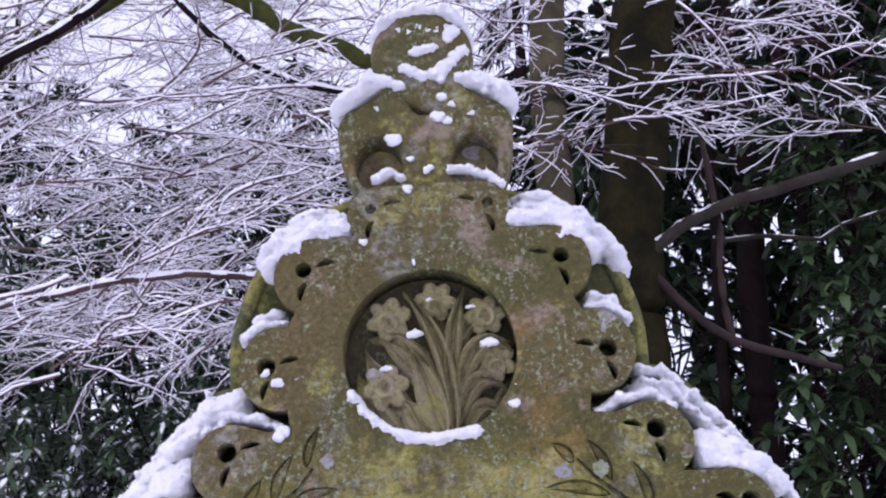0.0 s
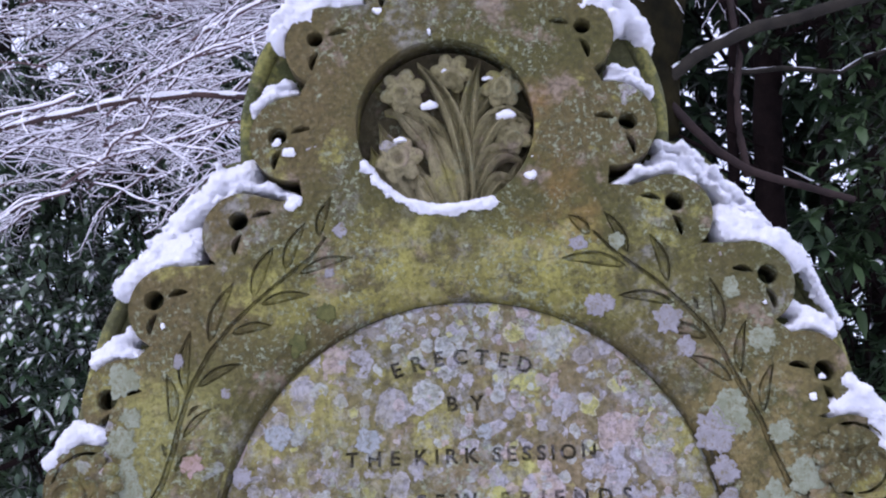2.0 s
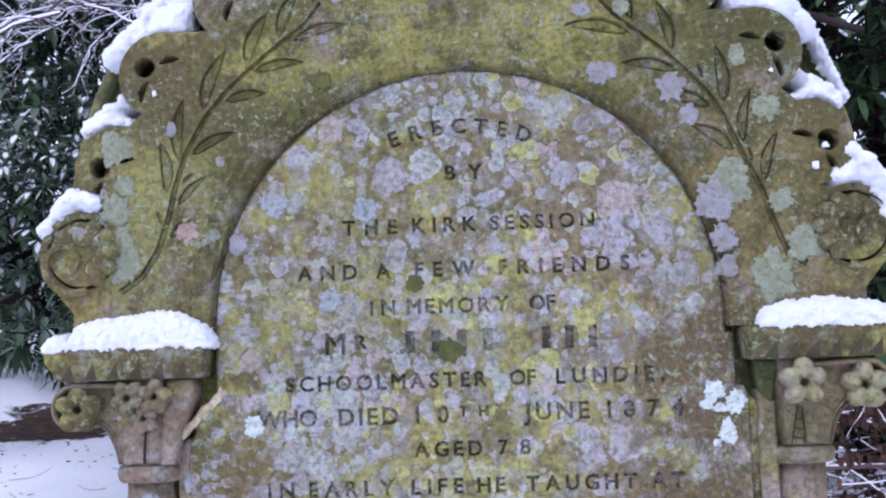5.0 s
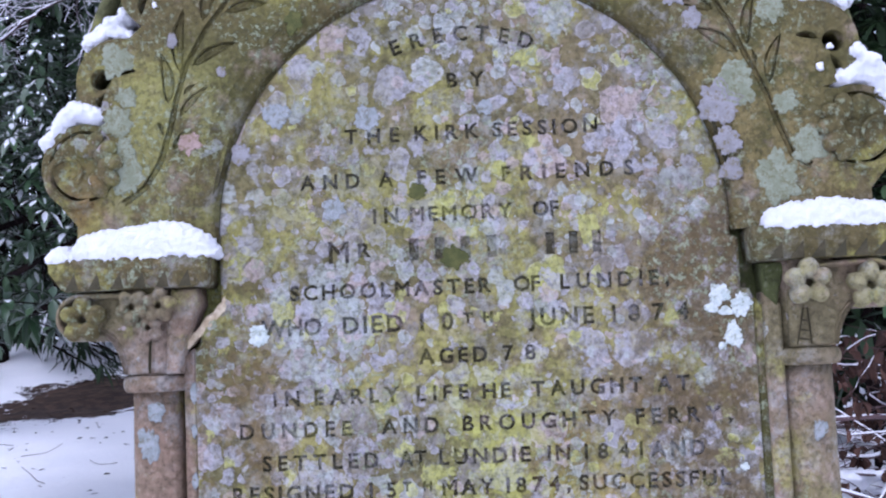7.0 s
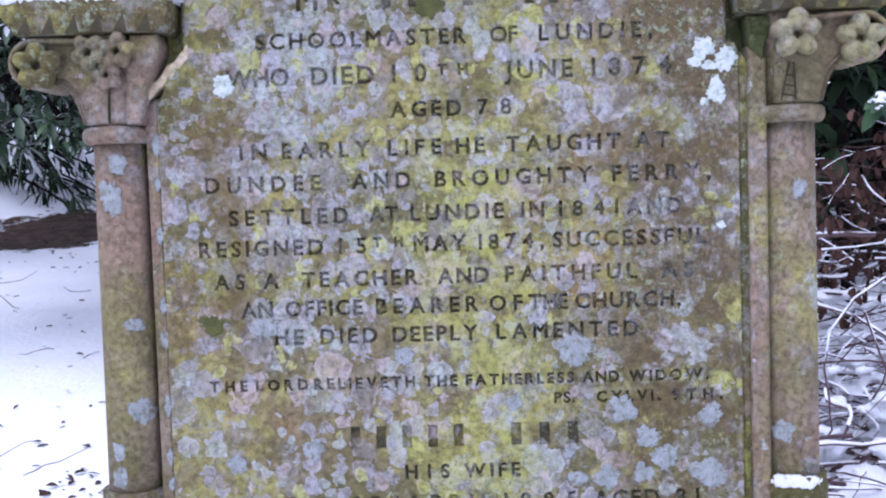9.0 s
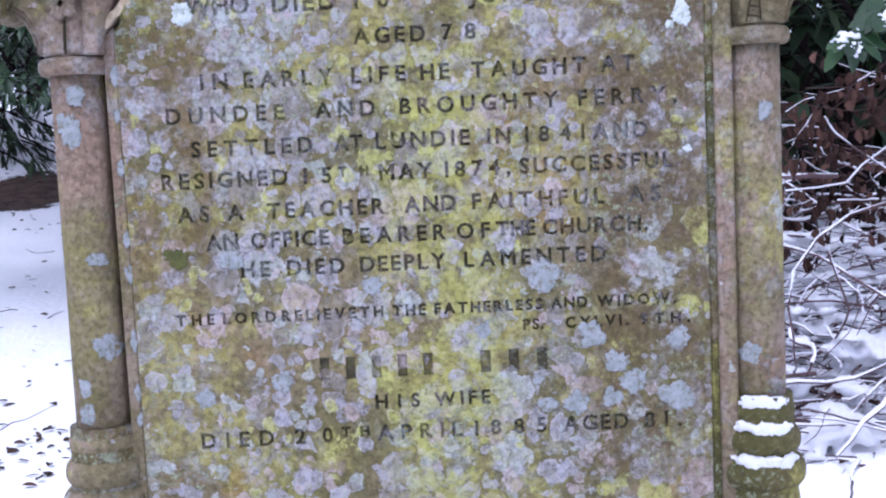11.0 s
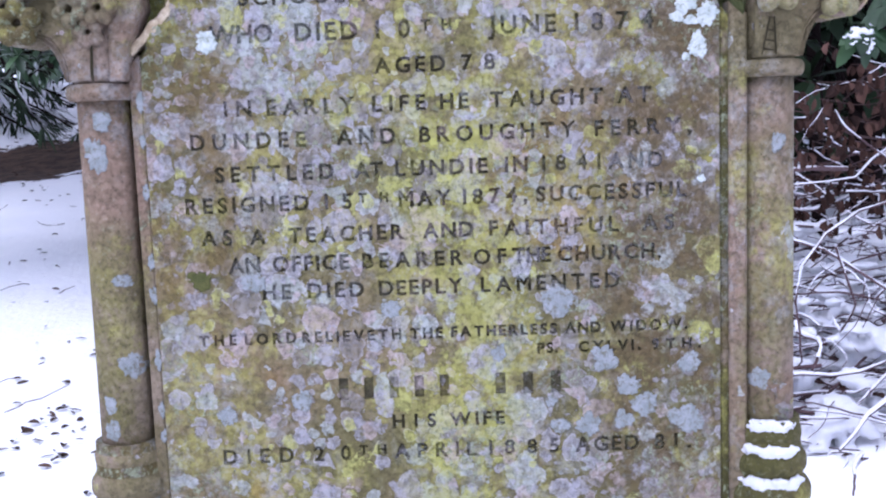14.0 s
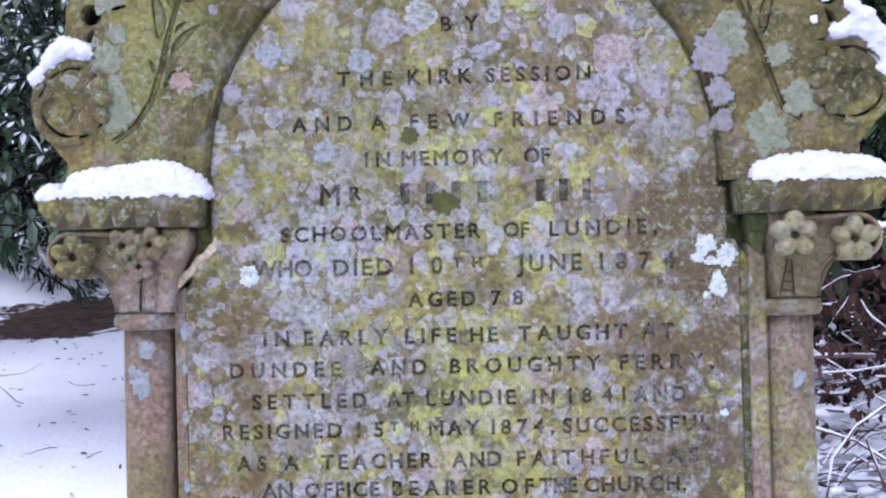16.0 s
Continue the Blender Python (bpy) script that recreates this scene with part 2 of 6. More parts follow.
CRUST = crust_material("white_lichen", (0.56, 0.59, 0.56), (0.40, 0.45, 0.42), (0.22, 0.24, 0.17))
CRUST_GREY = crust_material("grey_lichen", (0.29, 0.305, 0.31), (0.21, 0.23, 0.225), (0.12, 0.11, 0.06))
CRUST_LILAC = crust_material("lilac_lichen", (0.265, 0.255, 0.265), (0.205, 0.195, 0.195), (0.15, 0.125, 0.065))
CRUST_GREEN = crust_material("pale_green_lichen", (0.245, 0.265, 0.19), (0.18, 0.195, 0.125), (0.13, 0.12, 0.055))
CRUST_PINK = crust_material("pink_lichen", (0.34, 0.25, 0.22), (0.27, 0.19, 0.15), (0.16, 0.12, 0.06))
MOSS = plain("moss", (0.060, 0.066, 0.020), (0.10, 0.10, 0.03), 60, 0.95, 160, 0.003)
BARK = plain("bark", (0.008, 0.006, 0.006), (0.016, 0.011, 0.010), 6, 0.95, 40, 0.01, 0.03)
BARK_MOSS = plain("mossy_bark", (0.008, 0.008, 0.005), (0.021, 0.018, 0.008), 5, 0.95, 30, 0.01, 0.03)
BARK_OLIVE = plain("olive_bark", (0.014, 0.012, 0.009), (0.028, 0.024, 0.017), 7, 0.9, 50, 0.004)
BARK_LICHEN = plain("lichened_bark", (0.060, 0.052, 0.032), (0.105, 0.092, 0.055), 6, 0.95, 40, 0.008, 0.05)
BARK_GREEN = plain("moss_covered_bark", (0.034, 0.040, 0.012), (0.060, 0.064, 0.020), 9, 0.95, 60, 0.008, 0.03)
BARK_BROWN = plain("brown_bark", (0.016, 0.010, 0.009), (0.032, 0.020, 0.017), 7, 0.85, 50, 0.004)
TWIG = plain("twig_bark", (0.075, 0.045, 0.047), (0.120, 0.078, 0.078), 3, 0.85, 20, 0.002)
TWIG_DARK = plain("wet_twig_bark", (0.038, 0.022, 0.020), (0.070, 0.042, 0.036), 3, 0.85, 20, 0.002)
LEAF_BROAD = plain("laurel_leaf", (0.020, 0.040, 0.017), (0.042, 0.068, 0.027), 2.6, 0.45, 30, 0.001, 0.2, 0.7)
LEAF_LAUREL = plain("fresh_laurel_leaf", (0.012, 0.036, 0.012), (0.024, 0.052, 0.018), 9, 0.45, 40, 0.001, 0.25, 0.7)
LEAF = plain("evergreen_leaf", (0.028, 0.058, 0.028), (0.055, 0.092, 0.042), 2.2, 0.32, 30, 0.001, 0.5, 0.7)
LEAF_DARK = plain("dark_evergreen_leaf", (0.012, 0.022, 0.013), (0.026, 0.042, 0.020), 1.5, 0.6, 30, 0.001, 0.1, 0.7)
DEAD_LEAF_DARK = plain("wet_leaf", (0.035, 0.022, 0.016), (0.07, 0.04, 0.026), 9, 0.7, 60, 0.002, 0.2, 0.7)
DEAD_LEAF = plain("dead_leaf", (0.036, 0.019, 0.015), (0.085, 0.046, 0.034), 9, 0.7, 60, 0.002, 0.1, 0.7)


# ---------------------------------------------------------------- builders
def part(name, bm, material, parent=None, label="", smooth=False):
    """Link a bmesh (or a mesh) as one object, under a thing or part if one is given."""
    if isinstance(bm, bmesh.types.BMesh):
        me = bpy.data.meshes.new(name)
        bm.to_mesh(me)
        bm.free()
    else:
        me = bm
    me.materials.clear()
    me.materials.append(material)
    if smooth:
        me.polygons.foreach_set("use_smooth", [True] * len(me.polygons))
    ob = new(name, me)
    if parent:
        ob.parent = parent
    return tagged(ob, label)


STAND = pose(0, 0, 0, 90)  # flat shapes are drawn in x, z and stood upright


def flat_solid(loops, front, depth, bevel=0.0, res=3, extra=(), swell=0.0):
    """A mesh from closed outlines in x, z (holes are outlines inside others), standing with its front at y = front."""
    cu = bpy.data.curves.new("outline", "CURVE")
    cu.dimensions, cu.fill_mode = "2D", "BOTH"
    cu.extrude, cu.bevel_depth, cu.bevel_resolution, cu.offset = depth / 2 - bevel, bevel, 1, -bevel - swell
    cu.resolution_u = res
    for pts in loops:
        sp = cu.splines.new("POLY")
        sp.points.add(len(pts) - 1)
        for p, (x, z) in zip(sp.points, pts):
            p.co = (x, z, 0, 1)
        sp.use_cyclic_u = True
    for glyph, m in extra:
        for knots in glyph:
            sp = cu.splines.new("BEZIER")
            sp.bezier_points.add(len(knots) - 1)
            for p, (c, l, r) in zip(sp.bezier_points, knots):
                p.handle_left_type = p.handle_right_type = "FREE"
                p.co, p.handle_left, p.handle_right = m @ c, m @ l, m @ r
            sp.use_cyclic_u = True
    ob = new("temporary", cu)
    me = bpy.data.meshes.new_from_object(ob.evaluated_get(bpy.context.evaluated_depsgraph_get()))
    bpy.data.objects.remove(ob)
    me.transform(Matrix.Translation((0, front + depth / 2, 0)) @ STAND)
    return me


def round_front(me, loops, front, offset):
    """Round the front edge along the given outlines."""
    bm = bmesh.new()
    bm.from_mesh(me)
    bmesh.ops.remove_doubles(bm, verts=bm.verts, dist=1e-6)
    want = {(round(x, 4), round(z, 4)) for loop in loops for x, z in loop}
    near = {v for v in bm.verts if abs(v.co.y - front) < 1e-5 and (round(v.co.x, 4), round(v.co.z, 4)) in want}
    edges = [e for e in bm.edges if e.verts[0] in near and e.verts[1] in near and len(e.link_faces) == 2 and e.calc_face_angle(0) > 0.8]
    bmesh.ops.bevel(bm, geom=edges, offset=offset, segments=2, profile=0.6, affect="EDGES", clamp_overlap=True)
    bm.to_mesh(me)
    bm.free()
    return me


def arc(cx, cz, r, a0, a1, n=14):
    return [(cx + r * math.cos(radians(a0 + (a1 - a0) * i / n)), cz + r * math.sin(radians(a0 + (a1 - a0) * i / n))) for i in range(n + 1)]


def ring(cx, cz, r, n=18, squash=1.0, turn=0.0):
    c, s = math.cos(radians(turn)), math.sin(radians(turn))
    out = []
    for i in range(n):
        a = 2 * math.pi * i / n
        x, z = r * math.cos(a), r * squash * math.sin(a)
        out.append((cx + c * x - s * z, cz + s * x + c * z))
    return out


def crescent(p, q, bow, width, n=8):
    """A thin pointed slit from p to q that bows to its left."""
    (x0, z0), (x1, z1) = p, q
    dx, dz = x1 - x0, z1 - z0
    L = math.hypot(dx, dz)
    nx, nz = -dz / L, dx / L
    side = []
    for k in (0, 1):
        row = []
        for i in range(n + 1):
            t = i / n
            b = bow * 4 * t * (1 - t) + (k - 0.5) * width * math.sin(math.pi * t) ** 0.7
            row.append((x0 + dx * t + nx * b, z0 + dz * t + nz * b))
        side.append(row)
    return side[0] + side[1][-2:0:-1]


def lathe(profile, cx, cy, n=28):
    """A turned solid from (radius, z) pairs, from the bottom up."""
    bm = bmesh.new()
    rows = [[bm.verts.new((cx + r * math.cos(2 * math.pi * i / n), cy + r * math.sin(2 * math.pi * i / n), z)) for i in range(n)] for r, z in profile]
    for a, b in zip(rows, rows[1:]):
        for i in range(n):
            bm.faces.new((a[i], a[(i + 1) % n], b[(i + 1) % n], b[i]))
    bm.faces.new(rows[0][::-1])
    bm.faces.new(rows[-1])
    return bm


def ball(bm, x, y, z, rx, ry=None, rz=None, turn=0.0, detail=2):
    m = Matrix.Translation((x, y, z)) @ Matrix.Rotation(turn, 4, "Y") @ Matrix.Diagonal((rx, ry or rx, rz or rx, 1))
    bmesh.ops.create_icosphere(bm, subdivisions=detail, radius=1, matrix=m)


def box(bm, x0, x1, y0, y1, z0, z1):
    m = Matrix.Translation(((x0 + x1) / 2, (y0 + y1) / 2, (z0 + z1) / 2)) @ Matrix.Diagonal((x1 - x0, y1 - y0, z1 - z0, 1))
    return bmesh.ops.create_cube(bm, size=1, matrix=m)["verts"]


def melt(bm, voxel, rough=0.004, scale=60.0, smooth=2):
    """Fuse overlapping lumps into one skin and give it an uneven surface."""
    me = bpy.data.meshes.new("lumps")
    bm.to_mesh(me)
    bm.free()
    ob = new("temporary", me)
    mod = ob.modifiers.new("fuse", "REMESH")
    mod.mode, mod.voxel_size, mod.use_smooth_shade = "VOXEL", voxel, True
    soft = ob.modifiers.new("soften", "SMOOTH")
    soft.factor, soft.iterations = 0.5, smooth
    out = bpy.data.meshes.new_from_object(ob.evaluated_get(bpy.context.evaluated_depsgraph_get()))
    bpy.data.objects.remove(ob)
    n = len(out.vertices)
    co, nor = np.empty(3 * n, np.float32), np.empty(3 * n, np.float32)
    out.vertices.foreach_get("co", co)
    out.vertices.foreach_get("normal", nor)
    co, nor = co.reshape(-1, 3), nor.reshape(-1, 3)
    push = [noise.noise(Vector(p)) + 0.6 * noise.noise(Vector(p) * 2.7) + 0.35 * noise.noise(Vector(p) * 6) for p in co * scale]
    out.vertices.foreach_set("co", (co + nor * np.array(push, np.float32)[:, None] * rough).ravel())
    out.update()
    return out


X0 = -0.022  # the stone's middle line

# ---------------------------------------------------------------- the headstone
stone = tagged(new("headstone"), "weathered sandstone headstone with scrolled top, lichen crusts and lying snow", "headstone")
FACE = -0.012   # front of the scrolled upper slab
LOBES = (  # out from the middle, height, radius, first and last angle of the rim
    (0.585, 1.602, 0.068, -48, 112),
    (0.530, 1.735, 0.067, -84, 104),
    (0.460, 1.880, 0.068, -62, 104),
    (0.345, 1.998, 0.066, -50, 112),
    (0.262, 2.155, 0.073, -98, 98),
    (0.205, 2.315, 0.071, -62, 106),
    (0.090, 2.421, 0.056, -38, 90),
)
half = [(0.600, 1.462), (0.598, 1.512)]
for cu_, cz_, r_, a0_, a1_ in LOBES:
    half += arc(cu_, cz_, r_, a0_, a1_)
    if (cu_, r_) == (0.345, 0.066):
        half += [(0.285, 2.048), (0.248, 2.052)]
half.append((0.0, 2.478))
ARCH_R, ARCH_Z = 0.424, 1.484
upper = [(X0 + u, z) for u, z in half] + [(X0 - u, z) for u, z in half[-2::-1]]
upper += [(X0 - ARCH_R, 1.462)] + [(X0 - 0.0 + x, z) for x, z in arc(0.003, ARCH_Z, ARCH_R, 180, 0, 48)] + [(X0 + ARCH_R, 1.462)]


def crossing(a, b):
    """Whether two closed outlines cut each other."""
    ax, az = np.array(a).T
    bx, bz = np.array(b).T
    if ax.max() < bx.min() or bx.max() < ax.min() or az.max() < bz.min() or bz.max() < az.min():
        return False
    p, r = np.array(a)[:, None], (np.roll(a, -1, 0) - np.array(a))[:, None]
    q, s = np.array(b)[None], (np.roll(b, -1, 0) - np.array(b))[None]
    den = r[..., 0] * s[..., 1] - r[..., 1] * s[..., 0]
    den = np.where(abs(den) < 1e-12, 1e-12, den)
    d = q - p
    t = (d[..., 0] * s[..., 1] - d[..., 1] * s[..., 0]) / den
    u = (d[..., 0] * r[..., 1] - d[..., 1] * r[..., 0]) / den
    return bool(((t >= -0.02) & (t <= 1.02) & (u >= -0.02) & (u <= 1.02)).any())


holes = [ring(-0.033, 2.169, 0.147, 56)]


def pierce(loop):
    """Cut a hole unless it would run into the edge or another cut."""
    if not any(crossing(loop, h) for h in [upper] + holes):
        holes.append(loop)
        return True
    return False


HOLES = ((0.558, 1.738, 0.017), (0.487, 1.893, 0.0165), (0.352, 2.018, 0.0165), (0.288, 2.158, 0.016), (0.224, 2.328, 0.0145), (0.104, 2.436, 0.010))
for s in (-1, 1):
    for u, z, r in HOLES:
        pierce(ring(X0 + s * u, z, r))
        # the two tails of the pierced trefoil
        pierce(crescent((X0 + s * (u - 0.021), z + 0.004), (X0 + s * (u - 0.056), z + 0.011), -s * 0.004, 0.012))
        pierce(crescent((X0 + s * (u - 0.006), z - 0.021), (X0 + s * (u + 0.006), z - 0.058), s * 0.005, 0.013))


# laurel sprigs: the bent stem, then each leaf from root to tip with its width
SPRIGS = (
    (((-0.549, 1.543), (-0.515, 1.566), (-0.490, 1.604), (-0.473, 1.657), (-0.463, 1.701), (-0.446, 1.754), (-0.416, 1.808), (-0.381, 1.851), (-0.346, 1.882), (-0.296, 1.923), (-0.256, 1.952), (-0.232, 1.985)),
     ((-0.475, 1.688, -0.487, 1.776, 0.019), (-0.456, 1.742, -0.448, 1.844, 0.019), (-0.419, 1.821, -0.381, 1.916, 0.022), (-0.350, 1.890, -0.315, 1.974, 0.022), (-0.298, 1.932, -0.265, 2.010, 0.021), (-0.244, 1.985, -0.222, 2.052, 0.017),
      (-0.470, 1.622, -0.450, 1.651, 0.008), (-0.459, 1.674, -0.412, 1.719, 0.013), (-0.452, 1.708, -0.432, 1.724, 0.007), (-0.437, 1.752, -0.367, 1.786, 0.017), (-0.384, 1.834, -0.317, 1.844, 0.017), (-0.338, 1.879, -0.257, 1.891, 0.017), (-0.283, 1.924, -0.189, 1.949, 0.018), (-0.484, 1.645, -0.493, 1.668, 0.007))),
    (((0.492, 1.551), (0.465, 1.569), (0.445, 1.621), (0.431, 1.668), (0.406, 1.721), (0.381, 1.780), (0.360, 1.816), (0.322, 1.859), (0.284, 1.896), (0.228, 1.940), (0.196, 1.975)),
     ((0.246, 1.916, 0.140, 1.932, 0.022), (0.316, 1.853, 0.227, 1.869, 0.019), (0.362, 1.796, 0.286, 1.819, 0.021), (0.399, 1.724, 0.329, 1.770, 0.021), (0.218, 1.940, 0.158, 2.004, 0.020), (0.308, 1.886, 0.285, 1.968, 0.019),
      (0.381, 1.800, 0.373, 1.893, 0.022), (0.408, 1.737, 0.424, 1.822, 0.017), (0.437, 1.678, 0.460, 1.754, 0.018), (0.249, 1.936, 0.216, 2.007, 0.018), (0.419, 1.706, 0.414, 1.733, 0.007), (0.350, 1.840, 0.344, 1.864, 0.007))),
)


def leaf_loop(x0, z0, x1, z1, w, n=9):
    """A lens-shaped leaf outline, fullest past its middle."""
    dx, dz = x1 - x0, z1 - z0
    L = math.hypot(dx, dz)
    nx, nz = -dz / L, dx / L
    rows = [[(x0 + dx * t + nx * (k * w * math.sin(math.pi * t ** 0.8) ** 0.8 + 0.07 * L * math.sin(math.pi * t) * (1 if dx > 0 else -1)), z0 + dz * t + nz * (k * w * math.sin(math.pi * t ** 0.8) ** 0.8 + 0.07 * L * math.sin(math.pi * t) * (1 if dx > 0 else -1))) for t in [i / n for i in range(n + 1)]] for k in (-0.5, 0.5)]
    return rows[0] + rows[1][-2:0:-1]


def stem_loop(pts, w):
    """A long narrow strip along the stem."""
    p = np.array(pts)
    d = np.gradient(p, axis=0)
    d /= np.linalg.norm(d, axis=1)[:, None]
    wide = (w * np.linspace(1.0, 0.55, len(p)))[:, None]
    nrm = np.stack((-d[:, 1], d[:, 0]), 1) * wide / 2
    return [tuple(v) for v in p + nrm] + [tuple(v) for v in (p - nrm)[::-1]]


CARVED = []
for stem_, leaves_ in SPRIGS:
    if pierce(stem_loop(stem_, 0.0115)):
        CARVED.append(("carved_stem", stem_, 0.0075))
    for x0, z0, x1, z1, w in leaves_:
        for k in (1.0, 0.93, 0.86, 0.78, 0.66, 0.55):  # set off from the stem where they crowd
            xa, za = x1 + (x0 - x1) * k, z1 + (z0 - z1) * k
            if pierce(leaf_loop(xa, za, x1, z1, w * 1.12)):
                CARVED.append(("carved_laurel_leaf", (xa, za, x1, z1), w))
                break
for s in (-1, 1):  # groove round the foot rosettes
    cx, cz = X0 + s * 0.586, 1.604
    ga, gb = (130, -150) if s > 0 else (50, 330)
    pierce(arc(cx, cz, 0.0555, ga, gb, 26) + arc(cx, cz, 0.0500, gb, ga, 26))
part("scrolled_slab", round_front(flat_solid([upper] + holes, FACE, 0.070), [upper, holes[0]], FACE, 0.005), STONE_DARK, stone, "olive-brown scrolled slab with pierced lobes and incised laurel")


def relief(rows, front):
    """A low ridged strip from rows of (x, z, half width, direction across), its edges sunk and its middle raised."""
    bm = bmesh.new()
    made = [[bm.verts.new((x + ax * w * k, front + h, z + az * w * k)) for k, h in ((-1.25, 0.0100), (-0.80, 0.0068), (-0.45, 0.0042), (-0.06, 0.0062), (0.06, 0.0062), (0.45, 0.0032), (0.80, 0.0050), (1.25, 0.0100))] for x, z, w, ax, az in rows]
    for a, b in zip(made, made[1:]):
        for i in range(7):
            bm.faces.new((a[i], a[i + 1], b[i + 1], b[i]))
    bmesh.ops.recalc_face_normals(bm, faces=bm.faces)
    return bm


for kind_, shape, w in CARVED:
    rows = []
    if kind_ == "carved_stem":
        for k, (x, z) in enumerate(shape):
            a, b = shape[max(k - 1, 0)], shape[min(k + 1, len(shape) - 1)]
            L = math.hypot(b[0] - a[0], b[1] - a[1])
            rows.append((x, z, w * 0.5 * (1.0 - 0.4 * k / len(shape)), -(b[1] - a[1]) / L, (b[0] - a[0]) / L))
    else:
        x0, z0, x1, z1 = shape
        L = math.hypot(x1 - x0, z1 - z0)
        ax, az = -(z1 - z0) / L, (x1 - x0) / L
        for i in range(9):
            t = i / 8
            bow = 0.07 * L * math.sin(math.pi * t) * (1 if x1 > x0 else -1)
            rows.append((x0 + (x1 - x0) * t + ax * bow, z0 + (z1 - z0) * t + az * bow, max(0.0008, 0.43 * w * math.sin(math.pi * t ** 0.8) ** 0.8), ax, az))
    part(kind_, relief(rows, FACE), STONE_DARK, stone, "low-cut laurel leaf" if kind_ != "carved_stem" else "low-cut laurel stem", smooth=True)
for sprig, _ in SPRIGS:  # the floor of the cuts, its shade put into a darker stone
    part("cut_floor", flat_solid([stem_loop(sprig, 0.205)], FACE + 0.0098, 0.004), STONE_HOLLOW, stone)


def grow(points, k, cz):
    return [(X0 + u * k, cz + (z - cz) * k) for u, z in points]


# plain slab behind, whose rounded edge stands out past the scrolls
rear = [(0.615, 1.462), (0.640, 1.60), (0.634, 1.72), (0.600, 1.86), (0.552, 1.95), (0.486, 2.04), (0.415, 2.12), (0.368, 2.135)]
rear += [(0.368, 2.23), (0.345, 2.315), (0.316, 2.37), (0.262, 2.43), (0.19, 2.47), (0.09, 2.50)]
part("rear_slab", flat_solid([grow([(u - 0.010, z) for u, z in rear], 1.0, 2.0) + grow([(-u + 0.010, z) for u, z in rear[::-1]], 1.0, 2.0)], 0.0825, 0.105, 0.004), STONE_GREEN, stone, "green algae-covered slab behind the scrolls")


def roll_moulding(path, y, r, n=10):
    """A round moulding along a bent line of (x, z)."""
    fine = []
    for k in range(len(path) - 1):  # smooth the bends
        p0, p1, p2, p3 = (np.array(path[min(max(k + d, 0), len(path) - 1)]) for d in (-1, 0, 1, 2))
        for i in range(5):
            t = i / 5
            fine.append(0.5 * (2 * p1 + (p2 - p0) * t + (2 * p0 - 5 * p1 + 4 * p2 - p3) * t * t + (3 * p1 - p0 - 3 * p2 + p3) * t ** 3))
    fine.append(np.array(path[-1]))
    bm = bmesh.new()
    rows = []
    for k, p in enumerate(fine):
        d = fine[min(k + 1, len(fine) - 1)] - fine[max(k - 1, 0)]
        d = d / np.linalg.norm(d)
        rows.append([bm.verts.new((p[0] - d[1] * r * math.cos(a), y + 1.5 * r * math.sin(a), p[1] + d[0] * r * math.cos(a))) for a in [2 * math.pi * i / n for i in range(n)]])
    for a, b in zip(rows, rows[1:]):
        for i in range(n):
            bm.faces.new((a[i], a[(i + 1) % n], b[(i + 1) % n], b[i]))
    bmesh.ops.recalc_face_normals(bm, faces=bm.faces)
    return bm


for s in (-1, 1):
    part("edge_roll", roll_moulding([(X0 + s * (u - 0.014), z) for u, z in rear[:8]], 0.088, 0.016), STONE_GREEN, stone, "rounded green edge moulding", smooth=True)
    part("edge_roll", roll_moulding([(X0 + s * (u - 0.014), z) for u, z in rear[7:]], 0.088, 0.016), STONE_GREEN, stone, "rounded green edge moulding", smooth=True)

# chamfer round the arch and the fine groove inside it
bm = bmesh.new()
prof = ((0.4245, FACE + 0.001), (0.414, -0.0085), (0.4040, -0.0035), (0.3945, -0.0005), (0.3935, 0.0090), (0.389, 0.0100))
rows = []
for r, y in prof:
    line_ = [(X0 + 0.003 - r, 1.462)] + arc(X0 + 0.003, ARCH_Z, r, 180, 0, 48) + [(X0 + 0.003 + r, 1.462)]
    rows.append([bm.verts.new((x, y, z)) for x, z in line_])
for a, b in zip(rows, rows[1:]):
    for i in range(len(a) - 1):
        bm.faces.new((a[i], a[i + 1], b[i + 1], b[i]))
part("arch_chamfer", bm, STONE_DARK, stone, smooth=True)

# the finial
fin = arc(0.0, 2.755, 0.097, -36, 90, 12)
fin = [(0.118, 2.455), (0.142, 2.50), (0.158, 2.545)] + arc(0.108, 2.60, 0.055, -12, 82, 10) + [(0.082, 2.680), (0.078, 2.695)] + fin
fin_loop = [(X0 + u, z) for u, z in fin] + [(X0 - u, z) for u, z in fin[-2::-1]]
finial = part("finial", flat_solid([fin_loop, ring(X0 - 0.088, 2.530, 0.042, 20, 1.25), ring(X0 + 0.088, 2.530, 0.042, 20, 1.25), crescent((-0.048, 2.648), (-0.012, 2.628), -0.004, 0.009)], 0.0, 0.13, 0.014), STONE_DARK, stone, "rounded cross finial dusted with snow")
part("finial_core", flat_solid([[(X0 - 0.13, 2.45), (X0 + 0.13, 2.45), (X0 + 0.14, 2.60), (X0 - 0.14, 2.60)]], 0.060, 0.05), STONE_PINK, finial)
part("finial_neck", flat_solid([[(X0 - 0.13, 2.40), (X0 + 0.13, 2.40), (X0 + 0.115, 2.48), (X0 - 0.115, 2.48)]], 0.004, 0.12, 0.01), STONE_DARK, finial)

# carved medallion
# ground coloured darker to give the shade between the carved leaves
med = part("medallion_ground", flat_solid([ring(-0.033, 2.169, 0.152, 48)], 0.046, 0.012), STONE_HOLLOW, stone)


